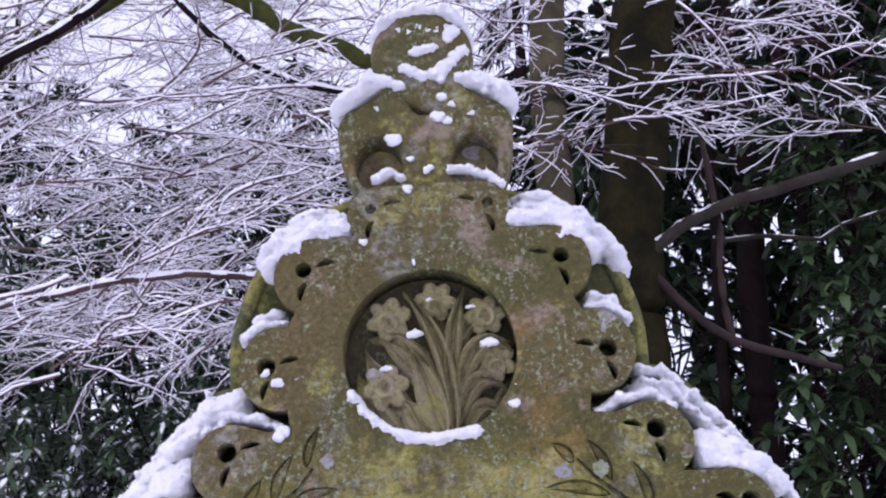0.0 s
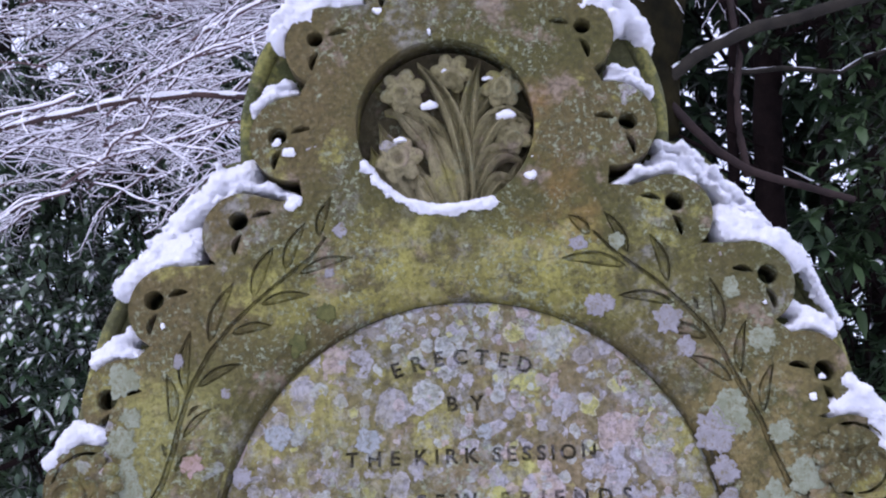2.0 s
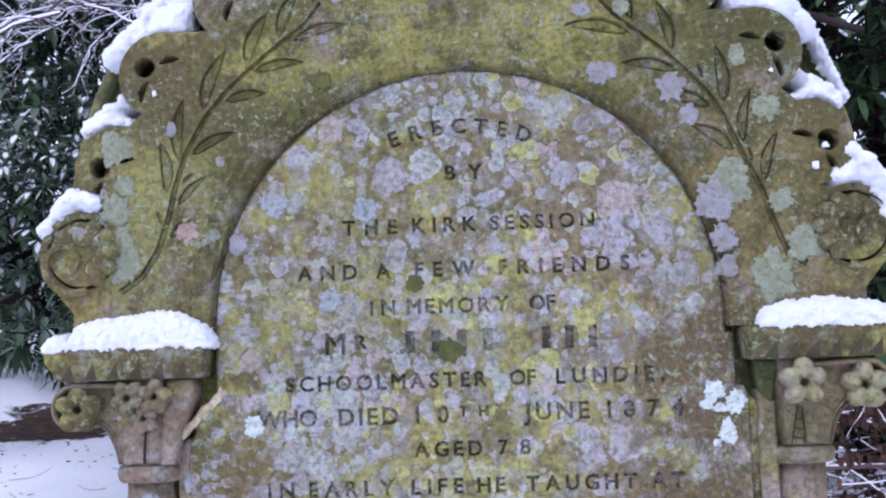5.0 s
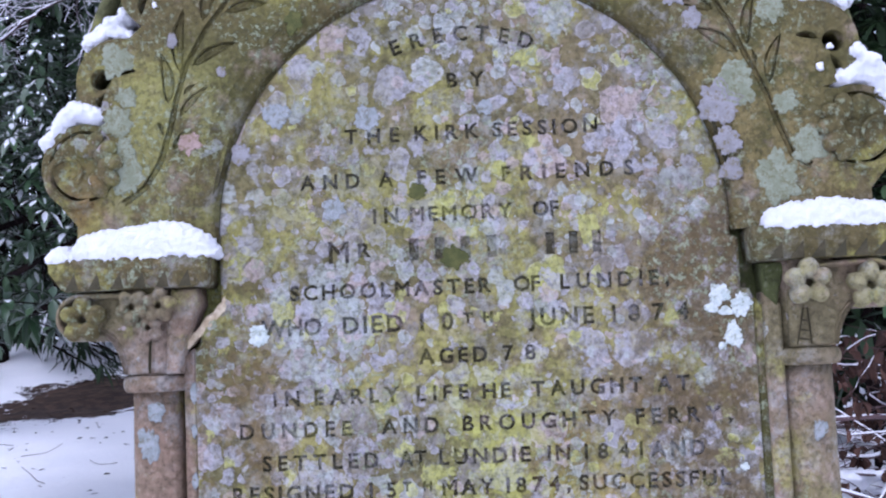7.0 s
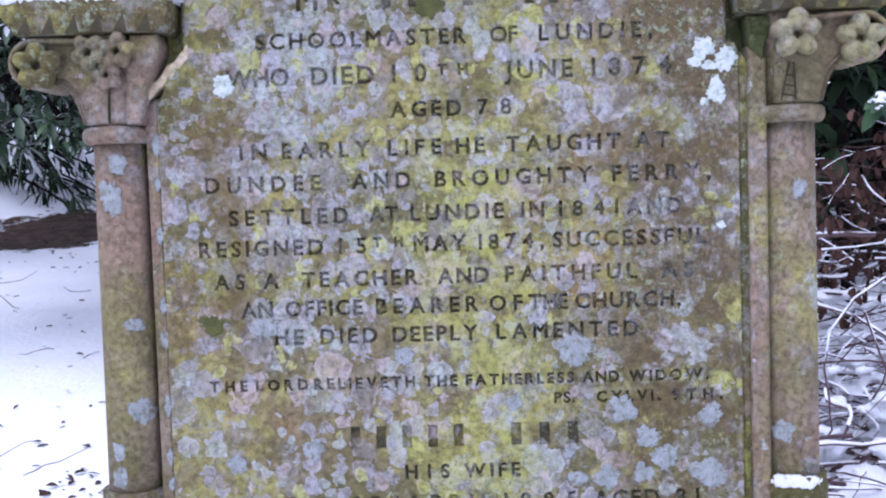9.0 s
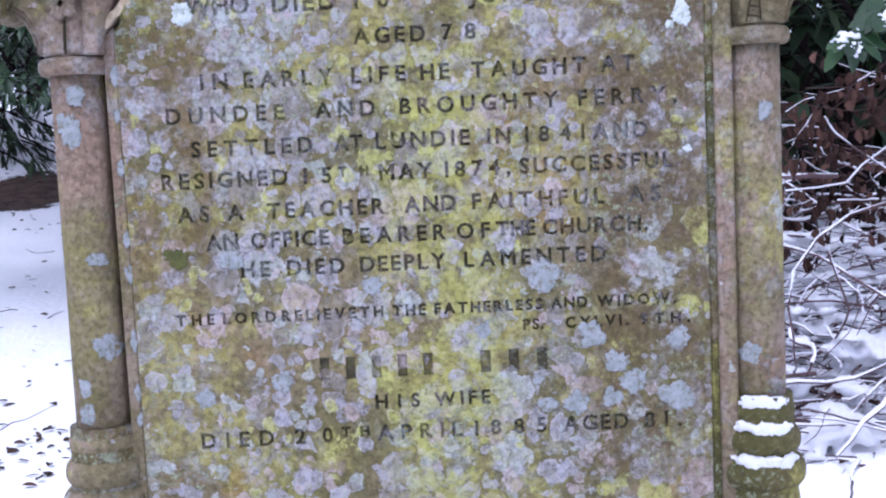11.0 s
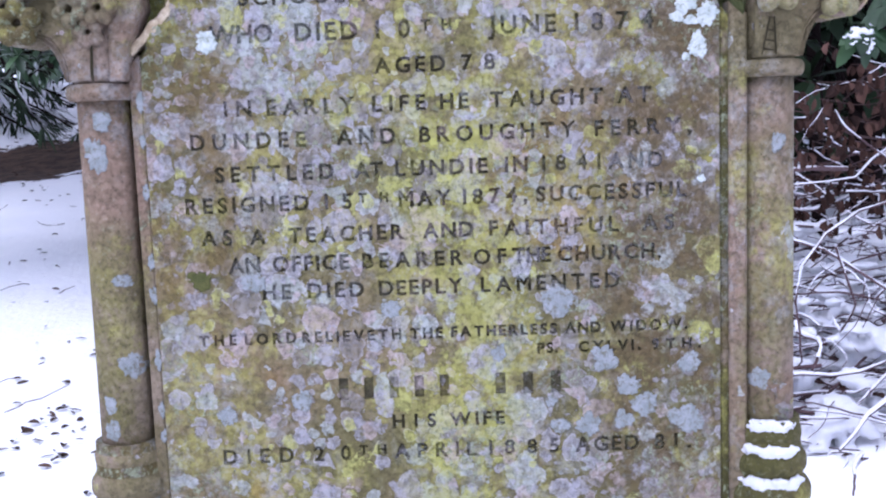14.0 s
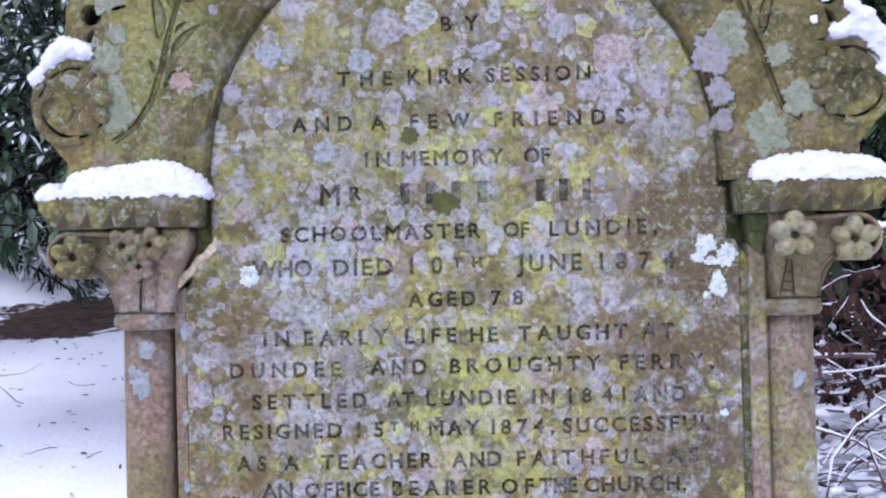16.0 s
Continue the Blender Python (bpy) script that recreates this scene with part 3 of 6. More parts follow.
def blade(p0, p1, p2, width, y, thick, n=14, tipped=True, fold=1.0):
    """A carved strap leaf along a bent line, with a raised fold down its middle."""
    bm = bmesh.new()
    rows = []
    for i in range(n + 1):
        t = i / n
        x = (1 - t) ** 2 * p0[0] + 2 * t * (1 - t) * p1[0] + t * t * p2[0]
        z = (1 - t) ** 2 * p0[1] + 2 * t * (1 - t) * p1[1] + t * t * p2[1]
        dx = 2 * (1 - t) * (p1[0] - p0[0]) + 2 * t * (p2[0] - p1[0])
        dz = 2 * (1 - t) * (p1[1] - p0[1]) + 2 * t * (p2[1] - p1[1])
        L = math.hypot(dx, dz)
        w = width * (0.45 + 0.55 * math.sin(math.pi * min(1, t * 1.1) ** 0.8)) * (1 if not tipped else min(1.0, (1 - t) * 4 + 0.08))
        lift = thick * fold * (0.7 + 0.3 * math.sin(math.pi * t))
        rows.append([bm.verts.new((x - dz / L * w * k, y - lift * h, z + dx / L * w * k)) for k, h in ((-0.5, -0.9), (-0.5, 0.45), (-0.30, 1.0), (-0.05, 0.42), (0.05, 0.42), (0.30, 1.0), (0.5, 0.45), (0.5, -0.9))])
    for a, b in zip(rows, rows[1:]):
        for i in range(7):
            bm.faces.new((a[i], a[i + 1], b[i + 1], b[i]))
    bm.faces.new(rows[0])
    bm.faces.new(rows[-1][::-1])
    bmesh.ops.recalc_face_normals(bm, faces=bm.faces)
    return bm


for p0, p1, p2, w, y, th in (
    ((0.002, 2.035), (0.004, 2.20), (-0.076, 2.282), 0.032, 0.026, 0.034),
    ((0.004, 2.070), (-0.006, 2.20), (0.030, 2.286), 0.036, 0.030, 0.030),
    ((0.004, 2.085), (0.045, 2.235), (0.108, 2.165), 0.040, 0.028, 0.030),
    ((0.006, 2.050), (0.035, 2.165), (0.092, 2.105), 0.038, 0.032, 0.026),
    ((0.024, 2.035), (0.045, 2.110), (0.088, 2.055), 0.034, 0.036, 0.022),
    ((-0.020, 2.080), (-0.055, 2.215), (-0.135, 2.205), 0.042, 0.034, 0.024),
    ((-0.016, 2.030), (-0.030, 2.100), (-0.062, 2.172), 0.058, 0.026, 0.030),
    ((-0.060, 2.035), (-0.110, 2.090), (-0.146, 2.190), 0.060, 0.038, 0.020),
    ((-0.045, 2.030), (-0.060, 2.060), (-0.085, 2.100), 0.052, 0.034, 0.022),
    ((0.006, 2.180), (0.030, 2.230), (0.066, 2.246), 0.030, 0.036, 0.020),
    ((0.050, 2.030), (0.075, 2.050), (0.098, 2.085), 0.034, 0.040, 0.016),
    ((-0.014, 2.200), (-0.020, 2.230), (-0.022, 2.262), 0.028, 0.038, 0.020),
    ((-0.030, 2.100), (-0.075, 2.190), (-0.128, 2.226), 0.046, 0.037, 0.018),
    ((-0.085, 2.045), (-0.145, 2.085), (-0.160, 2.150), 0.050, 0.040, 0.014),
    ((0.020, 2.120), (0.062, 2.205), (0.112, 2.185), 0.040, 0.038, 0.016),
    ((0.060, 2.040), (0.092, 2.080), (0.104, 2.130), 0.044, 0.040, 0.014),
):
    part("carved_leaf", blade(p0, p1, p2, w, y + 0.006, th, fold=1.35), STONE_CARVED, med)


def carved_flower(x, y, z, r, parent, petals=5, turn=0.0, material=STONE_PINK, name="carved_flower", plump=0.42):
    """A worn rosette of petals round a drilled eye."""
    g = random.Random(int(x * 9999) + int(z * 777))
    bm = bmesh.new()
    for k in range(petals):
        a = turn + 2 * math.pi * (k + g.uniform(-0.07, 0.07)) / petals
        q = g.uniform(0.92, 1.08)
        ball(bm, x + 0.60 * r * math.cos(a), y + g.uniform(-0.05, 0.05) * r, z + 0.60 * r * math.sin(a), 0.44 * r * q, plump * 1.25 * r, 0.395 * r * q * 5 / petals, -a, 3)
    me = melt(bm, r * 0.055, r * 0.035, 75, 1)
    for v in me.vertices:  # drill the eye
        d = math.hypot(v.co.x - x, v.co.z - z)
        if d < 0.20 * r and v.co.y < y + 0.1 * r:
            v.co.y += (0.20 * r - d) * 4.0
    return part(name, me, material, parent, smooth=True)


def daffodil(x, y, z, r, turn, nod):
    """A carved daffodil: six flat pointed petals and a flared trumpet that nods downward."""
    bm = bmesh.new()
    for k in range(6):
        a = turn + math.pi * k / 3
        ball(bm, x + 0.56 * r * math.cos(a), y + 0.10 * r, z + 0.56 * r * math.sin(a), 0.47 * r, 0.17 * r, 0.36 * r, -a)
    flower = part("carved_flower", melt(bm, r * 0.06, r * 0.05, 90, 1), STONE_CARVED, med, smooth=True)
    cup = lathe([(0.16 * r, 0.0), (0.22 * r, 0.25 * r), (0.30 * r, 0.50 * r), (0.46 * r, 0.66 * r), (0.44 * r, 0.72 * r), (0.24 * r, 0.50 * r), (0.12 * r, 0.30 * r)], 0, 0, 16)
    bmesh.ops.transform(cup, matrix=Matrix.Translation((x, y + 0.05 * r, z)) @ Matrix.Rotation(radians(90 + nod), 4, "X"), verts=cup.verts)
    part("trumpet", cup, STONE_CARVED, flower, smooth=True)


for fx, fz, fr, tn, nd in ((-0.102, 2.238, 0.039, 0.3, 30), (-0.020, 2.266, 0.036, 0.9, 45), (0.064, 2.236, 0.036, 0.1, 20), (0.078, 2.152, 0.034, 0.6, 40), (-0.112, 2.118, 0.040, 0.2, 10)):
    daffodil(fx, 0.014, fz, fr * 1.05, tn, nd)

# ---------------------------------------------------------------- inscription panel
GLYPHS = {}


def glyph(ch):
    """The outlines of one letter of the built-in font, with its box."""
    if ch not in GLYPHS:
        cu = bpy.data.curves.new("letter", "FONT")
        cu.body = ch
        ob = new("temporary", cu)
        bpy.context.view_layer.update()
        data = ob.to_curve(bpy.context.evaluated_depsgraph_get())
        knots = [[(p.co.copy(), p.handle_left.copy(), p.handle_right.copy()) for p in sp.bezier_points] for sp in data.splines]
        ob.to_curve_clear()
        bpy.data.objects.remove(ob)
        xs = [k[0].x for sp in knots for k in sp]
        GLYPHS[ch] = (knots, min(xs), max(xs))
    return GLYPHS[ch]


CAP = max(k[0].y for sp in glyph("H")[0] for k in sp)
LETTERS, BARS = [], []


def word(text, x0, x1, z, height):
    """Cut one word so that it fills x0 to x1, standing on z."""
    s = height / CAP
    widths = [(glyph(c)[2] - glyph(c)[1]) * s for c in text]
    gap = (x1 - x0 - sum(widths)) / max(1, len(text) - 1)
    squeeze = 1.0
    if gap < 0.14 * height:
        gap = 0.14 * height
        squeeze = max(0.5, (x1 - x0 - gap * (len(text) - 1)) / sum(widths))
    x = x0
    for c, w in zip(text, widths):
        knots, left, _ = glyph(c)
        m = Matrix.Translation((x, z, 0)) @ Matrix.Diagonal((s * squeeze, s, 1, 1)) @ Matrix.Translation((-left, 0, 0))
        LETTERS.append((knots, m))
        x += w * squeeze + gap


def line(z, *words, height=0.0215):
    for text, x0, x1 in zip(words[::3], words[1::3], words[2::3]):
        if text == "TH" or text == "R":  # raised small letters
            word(text, x0, x1, z + 0.008, height * 0.62)
        elif text == "bar":
            n = max(3, round((x1 - x0) / 0.038))
            for i in range(n):  # one plain upright bar for each letter
                a = x0 + (x1 - x0) * (i + 0.30) / n
                b = x0 + (x1 - x0) * (i + 0.62) / n
                BARS.append([(a, z), (b, z), (b, z + height), (a, z + height)])
        else:
            word(text, x0, x1, z, height)


for k, ch in enumerate("ERECTED"):  # set on a curve
    a = radians(90 + 19.0 - 38.0 * k / 6)
    knots, left, right = glyph(ch)
    cx, cz, r = -0.0235, 1.475, 0.297
    LETTERS.append((knots, Matrix.Translation((cx + r * math.cos(a), cz + r * math.sin(a), 0)) @ Matrix.Rotation(a - math.pi / 2, 4, "Z") @ Matrix.Diagonal((0.0225 / CAP, 0.0225 / CAP, 1, 1)) @ Matrix.Translation((-(left + right) / 2, 0, 0))))
line(1.700, "BY", -0.046, 0.009)
line(1.620, "THE", -0.206, -0.124, "KIRK", -0.099, -0.003, "SESSION", 0.021, 0.178)
line(1.552, "AND", -0.277, -0.187, "A", -0.157, -0.131, "FEW", -0.097, -0.007, "FRIENDS", 0.031, 0.228)
line(1.496, "IN", -0.167, -0.130, "MEMORY", -0.111, 0.042, "OF", 0.075, 0.113)
line(1.438, "M", -0.237, -0.203, "R", -0.192, -0.175, height=0.0315)
line(1.438, "bar", -0.126, 0.031, "bar", 0.082, 0.187, height=0.0315)
line(1.384, "SCHOOLMASTER", -0.298, 0.005, "OF", 0.041, 0.079, "LUNDIE,", 0.111, 0.272)
line(1.331, "WHO", -0.343, -0.253, "DIED", -0.219, -0.130, "10", -0.102, -0.054, "TH", -0.037, 0.006, "JUNE", 0.060, 0.157, "1874", 0.186, 0.298, height=0.0245)
line(1.281, "AGED", -0.106, -0.005, "78", 0.020, 0.067)
line(1.226, "IN", -0.328, -0.290, "EARLY", -0.266, -0.140, "LIFE", -0.112, -0.036, "HE", -0.013, 0.027, "TAUGHT", 0.060, 0.223, "AT", 0.246, 0.293)
line(1.179, "DUNDEE", -0.380, -0.213, "AND", -0.166, -0.082, "BROUGHTY", -0.045, 0.181, "FERRY,", 0.212, 0.352)
line(1.1305, "SETTLED", -0.347, -0.174, "AT", -0.142, -0.102, "LUNDIE", -0.082, 0.052, "IN", 0.079, 0.111, "1841", 0.134, 0.218, "AND", 0.231, 0.309)
line(1.0855, "RESIGNED", -0.393, -0.213, "15", -0.188, -0.150, "TH", -0.138, -0.096, "MAY", -0.079, -0.004, "1874,", 0.016, 0.109, "SUCCESSFUL", 0.124, 0.344)
line(1.0375, "AS", -0.373, -0.329, "A", -0.301, -0.274, "TEACHER", -0.244, -0.076, "AND", -0.045, 0.028, "FAITHFUL", 0.053, 0.243, "AS", 0.280, 0.325)
line(0.9955, "AN", -0.335, -0.290, "OFFICE", -0.270, -0.158, "BEARER", -0.137, 0.011, "OF", 0.029, 0.076, "THE", 0.086, 0.142, "CHURCH.", 0.154, 0.306)
line(0.9535, "HE", -0.287, -0.246, "DIED", -0.220, -0.138, "DEEPLY", -0.114, 0.009, "LAMENTED", 0.038, 0.243)
line(0.8865, "THE", -0.386, -0.332, "LORD", -0.318, -0.242, "RELIEVETH", -0.232, -0.085, "THE", -0.070, -0.023, "FATHERLESS", -0.009, 0.148, "AND", 0.162, 0.214, "WIDOW.", 0.230, 0.344, height=0.0150)
line(0.857, "PS.", 0.120, 0.149, "CXLVI.", 0.182, 0.273, "9TH.", 0.292, 0.364, height=0.0150)
line(0.797, "bar", -0.192, -0.002, "bar", 0.043, 0.168, height=0.0315)
line(0.750, "HIS", -0.102, -0.038, "WIFE", -0.015, 0.066, height=0.0195)
line(0.7025, "DIED", -0.361, -0.256, "20", -0.223, -0.169, "TH", -0.154, -0.115, "APRIL", -0.101, 0.022, "1885", 0.043, 0.147, "AGED", 0.174, 0.269, "81.", 0.294, 0.348)

PX = -0.026


def panel_loop(inset):
    w, a = 0.4245 - inset, 0.3865 - inset
    right = [(PX + w, 0.46), (PX + w, 1.352), (PX + w - 0.008, 1.372), (PX + a + 0.018, 1.374), (PX + a + 0.018, 1.45), (X0 + 0.003 + a, 1.455)]
    top = arc(X0 + 0.003, ARCH_Z, a, 0, 180, 48)
    left = [(X0 + 0.003 - a, 1.405), (PX - a + 0.004, 1.372), (PX - a - 0.026, 1.352), (PX - w + 0.012, 1.325), (PX - w, 1.312), (PX - w, 0.46)]
    return right + top + left


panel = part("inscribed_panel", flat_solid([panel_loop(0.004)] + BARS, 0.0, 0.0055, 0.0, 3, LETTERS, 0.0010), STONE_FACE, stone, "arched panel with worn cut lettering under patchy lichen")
# letter floor, coloured darker for its dirt and for the cut's shade
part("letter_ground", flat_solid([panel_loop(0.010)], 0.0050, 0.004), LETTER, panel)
part("panel_body", flat_solid([panel_loop(0.0)], 0.0062, 0.054, 0.0), STONE_FACE, panel)

for s in (-1, 1):  # sloping margin of the panel
    top = 1.318 if s < 0 else 1.358
    bm = bmesh.new()
    rows = [[bm.verts.new((PX + s * u, y, 0.46 + (top - 0.46) * i / 30 - (0.016 * (u > 0.43) if i == 30 else 0))) for i in range(31)] for u, y in ((0.4195, 0.0002), (0.4215, 0.0050), (0.4235, 0.0035), (0.4400, 0.0090), (0.4405, 0.0500))]
    for a, b in zip(rows, rows[1:]):
        for i in range(30):
            bm.faces.new((a[i], a[i + 1], b[i + 1], b[i]))
    bmesh.ops.recalc_face_normals(bm, faces=bm.faces)
    part("panel_margin", bm, STONE_PINK if s < 0 else STONE_DARK, panel, smooth=False)
bm = bmesh.new()
box(bm, PX - 0.462, PX + 0.452, 0.035, 0.19, -0.2, 1.462)
part("shaft_block", bm, STONE_GREEN, stone)
bm = bmesh.new()
for x0, x1, y0, y1, z0, z1 in ((-0.66, 0.61, -0.085, 0.24, 0.18, 0.47), (-0.72, 0.67, -0.145, 0.30, -0.25, 0.19)):
    box(bm, x0, x1, y0, y1, z0, z1)
bmesh.ops.bevel(bm, geom=bm.edges[:], offset=0.02, segments=2, affect="EDGES")
part("plinth", bm, STONE_DARK, stone)
# broken corner by the left capital, paler than the old surface
chip = [(-0.3985, 1.398), (-0.3965, 1.374), (-0.410, 1.362), (-0.421, 1.353), (-0.438, 1.337), (-0.459, 1.315), (-0.4635, 1.322), (-0.452, 1.341), (-0.441, 1.349), (-0.428, 1.368), (-0.418, 1.372), (-0.406, 1.387)]
bm = bmesh.new()
bm.from_mesh(flat_solid([chip], -0.001, 0.030, 0.003))
bmesh.ops.triangulate(bm, faces=bm.faces)
bmesh.ops.subdivide_edges(bm, edges=bm.edges, cuts=2, use_grid_fill=True)
for v in bm.verts:
    v.co += 0.0035 * noise.noise_vector(v.co * 110)
part("broken_corner", bm, BREAK, stone, "pale fresh break in the stone")
# strip that fills the angle between panel and colonnette
strip = [(PX + 0.434, 0.50), (PX + 0.461, 0.50), (PX + 0.461, 1.348), (PX + 0.434, 1.366)]
part("side_strip", flat_solid([strip], -0.001, 0.045, 0.005), STONE_PINK, stone, "olive-stained strip between panel and colonnette")


# ---------------------------------------------------------------- columns
def column(s):
    cx, cy = X0 + (0.4945 if s > 0 else -0.4905), 0.032
    col = tagged(new("column"), "slender red sandstone colonnette with a leafy capital and ringed base")
    col.parent = stone
    part("shaft", lathe([(0.0405, 0.71), (0.0395, 0.95), (0.0385, 1.27)], cx, cy), STONE_PINK, col, smooth=True)
    for z, r, h in ((0.716, 0.053, 0.020), (0.672, 0.061, 0.023), (0.624, 0.068, 0.026)):
        prof = [(r - h * 0.8 + h * 0.8 * math.cos(radians(a)), z + h * math.sin(radians(a))) for a in range(-90, 91, 20)]
        part("base_ring", lathe(prof, cx, cy), STONE_DARK if s > 0 else STONE_PINK, col, smooth=True)
    part("base_block", lathe([(0.070, 0.45), (0.066, 0.52), (0.056, 0.60), (0.050, 0.74)], cx, cy), STONE_DARK, col, smooth=True)
    prof = [(0.0455 + 0.008 * math.cos(radians(a)), 1.268 + 0.0125 * math.sin(radians(a))) for a in range(-90, 91, 22)]
    part("neck_ring", lathe(prof, cx, cy), STONE_PINK, col, smooth=True)
    cap = part("capital", lathe([(0.0395, 1.275), (0.0400, 1.305), (0.041, 1.335), (0.044, 1.360), (0.050, 1.385), (0.052, 1.4155)], cx, cy), STONE_PINK, col, smooth=True)
    # abacus: an upright face, a cut-back lower edge and a row of cut triangles
    u0, u1 = (0.391, 0.634) if s < 0 else (0.410, 0.634)
    x0, x1 = sorted((X0 + s * u0, X0 + s * u1))
    prof = ((-0.044, 1.4615), (-0.044, 1.4385), (-0.034, 1.4105), (0.15, 1.4105), (0.15, 1.4615))
    bm = bmesh.new()
    ends = []
    for x in (x0, x1):
        cut = 0.020 if (x - cx) * s > 0 else 0.004
        ends.append([bm.verts.new((x + (cut if x < cx else -cut) * (z < 1.42), y, z)) for y, z in prof])
    for k in range(5):
        bm.faces.new((ends[0][k], ends[0][(k + 1) % 5], ends[1][(k + 1) % 5], ends[1][k]))
    bm.faces.new(ends[0][::-1])
    bm.faces.new(ends[1])
    bmesh.ops.recalc_face_normals(bm, faces=bm.faces)
    bmesh.ops.bevel(bm, geom=bm.edges[:], offset=0.003, segments=2, affect="EDGES")
    ab = part("abacus", bm, STONE_DARK, cap, "moulded block with a row of cut triangles")
    for k in range(6):  # each cut: a floor with shade in its colour, a paler slanting side
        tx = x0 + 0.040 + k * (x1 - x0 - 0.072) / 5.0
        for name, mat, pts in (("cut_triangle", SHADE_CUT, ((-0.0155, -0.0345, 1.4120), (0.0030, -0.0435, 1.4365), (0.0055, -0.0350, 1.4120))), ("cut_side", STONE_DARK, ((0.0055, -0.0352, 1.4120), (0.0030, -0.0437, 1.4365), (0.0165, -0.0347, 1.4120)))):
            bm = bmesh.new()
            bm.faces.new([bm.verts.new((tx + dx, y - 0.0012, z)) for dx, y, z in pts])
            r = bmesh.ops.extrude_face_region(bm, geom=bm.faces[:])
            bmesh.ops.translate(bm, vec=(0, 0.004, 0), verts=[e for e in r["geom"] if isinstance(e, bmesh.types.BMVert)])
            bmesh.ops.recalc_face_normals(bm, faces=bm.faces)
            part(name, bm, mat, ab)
    # volute: a broad band that runs out under the abacus and rolls up round a flower
    vx, vz, R = X0 + s * (0.5925 if s < 0 else 0.588), 1.3705, 0.0385
    bm = bmesh.new()
    rows = []
    spine = [(cx - s * 0.015, 1.404, 0.0, 1.0), (cx + s * 0.020, 1.405, 0.0, 1.0), (cx + s * 0.055, 1.4075, 0.0, 1.0)]
    for i in range(27):
        a = radians(95 - 305 * i / 26)
        r = R - 0.006 * i / 26
        spine.append((vx + s * r * math.cos(a), vz + r * math.sin(a), s * math.cos(a), math.sin(a)))
    for i, (x, z, ox, oz) in enumerate(spine):
        w = 0.009
        rows.append([bm.verts.new((x - ox * w * k, y, z - oz * w * k)) for k, y in ((0, 0.085), (0, -0.020), (0.25, -0.029), (0.75, -0.031), (1.0, -0.024), (1.15, 0.0), (1.15, 0.085))])
    for a, b in zip(rows, rows[1:]):
        for i in range(6):
            bm.faces.new((a[i], a[i + 1], b[i + 1], b[i]))
    bm.faces.new(rows[0])
    bm.faces.new(rows[-1][::-1])
    bmesh.ops.recalc_face_normals(bm, faces=bm.faces)
    part("volute", bm, STONE_PINK, cap, smooth=True)
    bm = bmesh.new()
    ball(bm, vx, 0.030, vz, 0.034, 0.044, 0.034, detail=3)
    part("volute_eye", bm, STONE_PINK, cap, smooth=True)
    carved_flower(vx - s * 0.006, -0.024, vz - 0.002, 0.035, cap, 5, 0.3, STONE_CARVED if s > 0 else STONE_DARK)
    # leaf that springs from the neck and carries the volute, hollow beneath
    web = [(cx + s * u, z) for u, z in ((-0.03, 1.283), (0.036, 1.283), (0.040, 1.305), (0.046, 1.325), (0.056, 1.342), (0.066, 1.350), (0.075, 1.350))]
    web += [(vx - s * 0.020, vz - 0.016), (vx - s * 0.004, vz + 0.020), (vx, 1.405), (cx - s * 0.03, 1.408)]
    part("volute_leaf", flat_solid([web], -0.013, 0.085, 0.005), STONE_PINK, cap, smooth=False)
    part("leaf_edge", blade((cx + s * 0.036, 1.284), (cx + s * 0.040, 1.340), (cx + s * 0.080, 1.352), 0.011, -0.006, 0.014, tipped=False), STONE_PINK, cap, smooth=True)
    if s < 0:
        for fx, fz, fr, tn in ((-0.530, 1.384, 0.0265, 0.9), (-0.490, 1.385, 0.0265, 0.25), (-0.509, 1.352, 0.023, 0.6)):
            carved_flower(fx, -0.034 if fz > 1.36 else -0.026, fz, fr, cap, 5, tn)
        # crease laid on as a dark strip, its shade in the colour
        part("leaf_crease", blade((-0.512, 1.284), (-0.512, 1.31), (-0.509, 1.340), 0.004, -0.012, 0.006, tipped=False), SHADE_CUT, cap, smooth=True)
        part("bracket_leaf", flat_solid([[(-0.476, 1.409), (-0.436, 1.409), (-0.434, 1.385), (-0.444, 1.362), (-0.456, 1.330), (-0.463, 1.282), (-0.486, 1.282), (-0.484, 1.36)]], -0.022, 0.085, 0.006), STONE_PINK, cap, "crusted and broken leaf of the capital")
    else:
        carved_flower(0.467, -0.036, 1.376, 0.0345, cap, 5, math.pi / 2, STONE_CARVED)
        # incised lines as thin strips whose dark colour is their shade
        for (xa, za), (xb, zb) in (((0.463, 1.340), (0.451, 1.286)), ((0.469, 1.340), (0.472, 1.286)), ((0.459, 1.322), (0.469, 1.320)), ((0.456, 1.308), (0.470, 1.305)), ((0.453, 1.295), (0.471, 1.292))):
            part("leaf_crease", blade((xa, za), ((xa + xb) / 2, (za + zb) / 2), (xb, zb), 0.0026, -0.0125, 0.0045, tipped=False), SHADE_CUT, cap, smooth=True)
        part("bracket_leaf", flat_solid([[(0.405, 1.409), (0.446, 1.409), (0.434, 1.372), (0.428, 1.345), (0.410, 1.362)]], -0.006, 0.06, 0.004), STONE_GREEN, cap, "mossy green block beside the panel")
    return col


for s in (-1, 1):
    column(s)

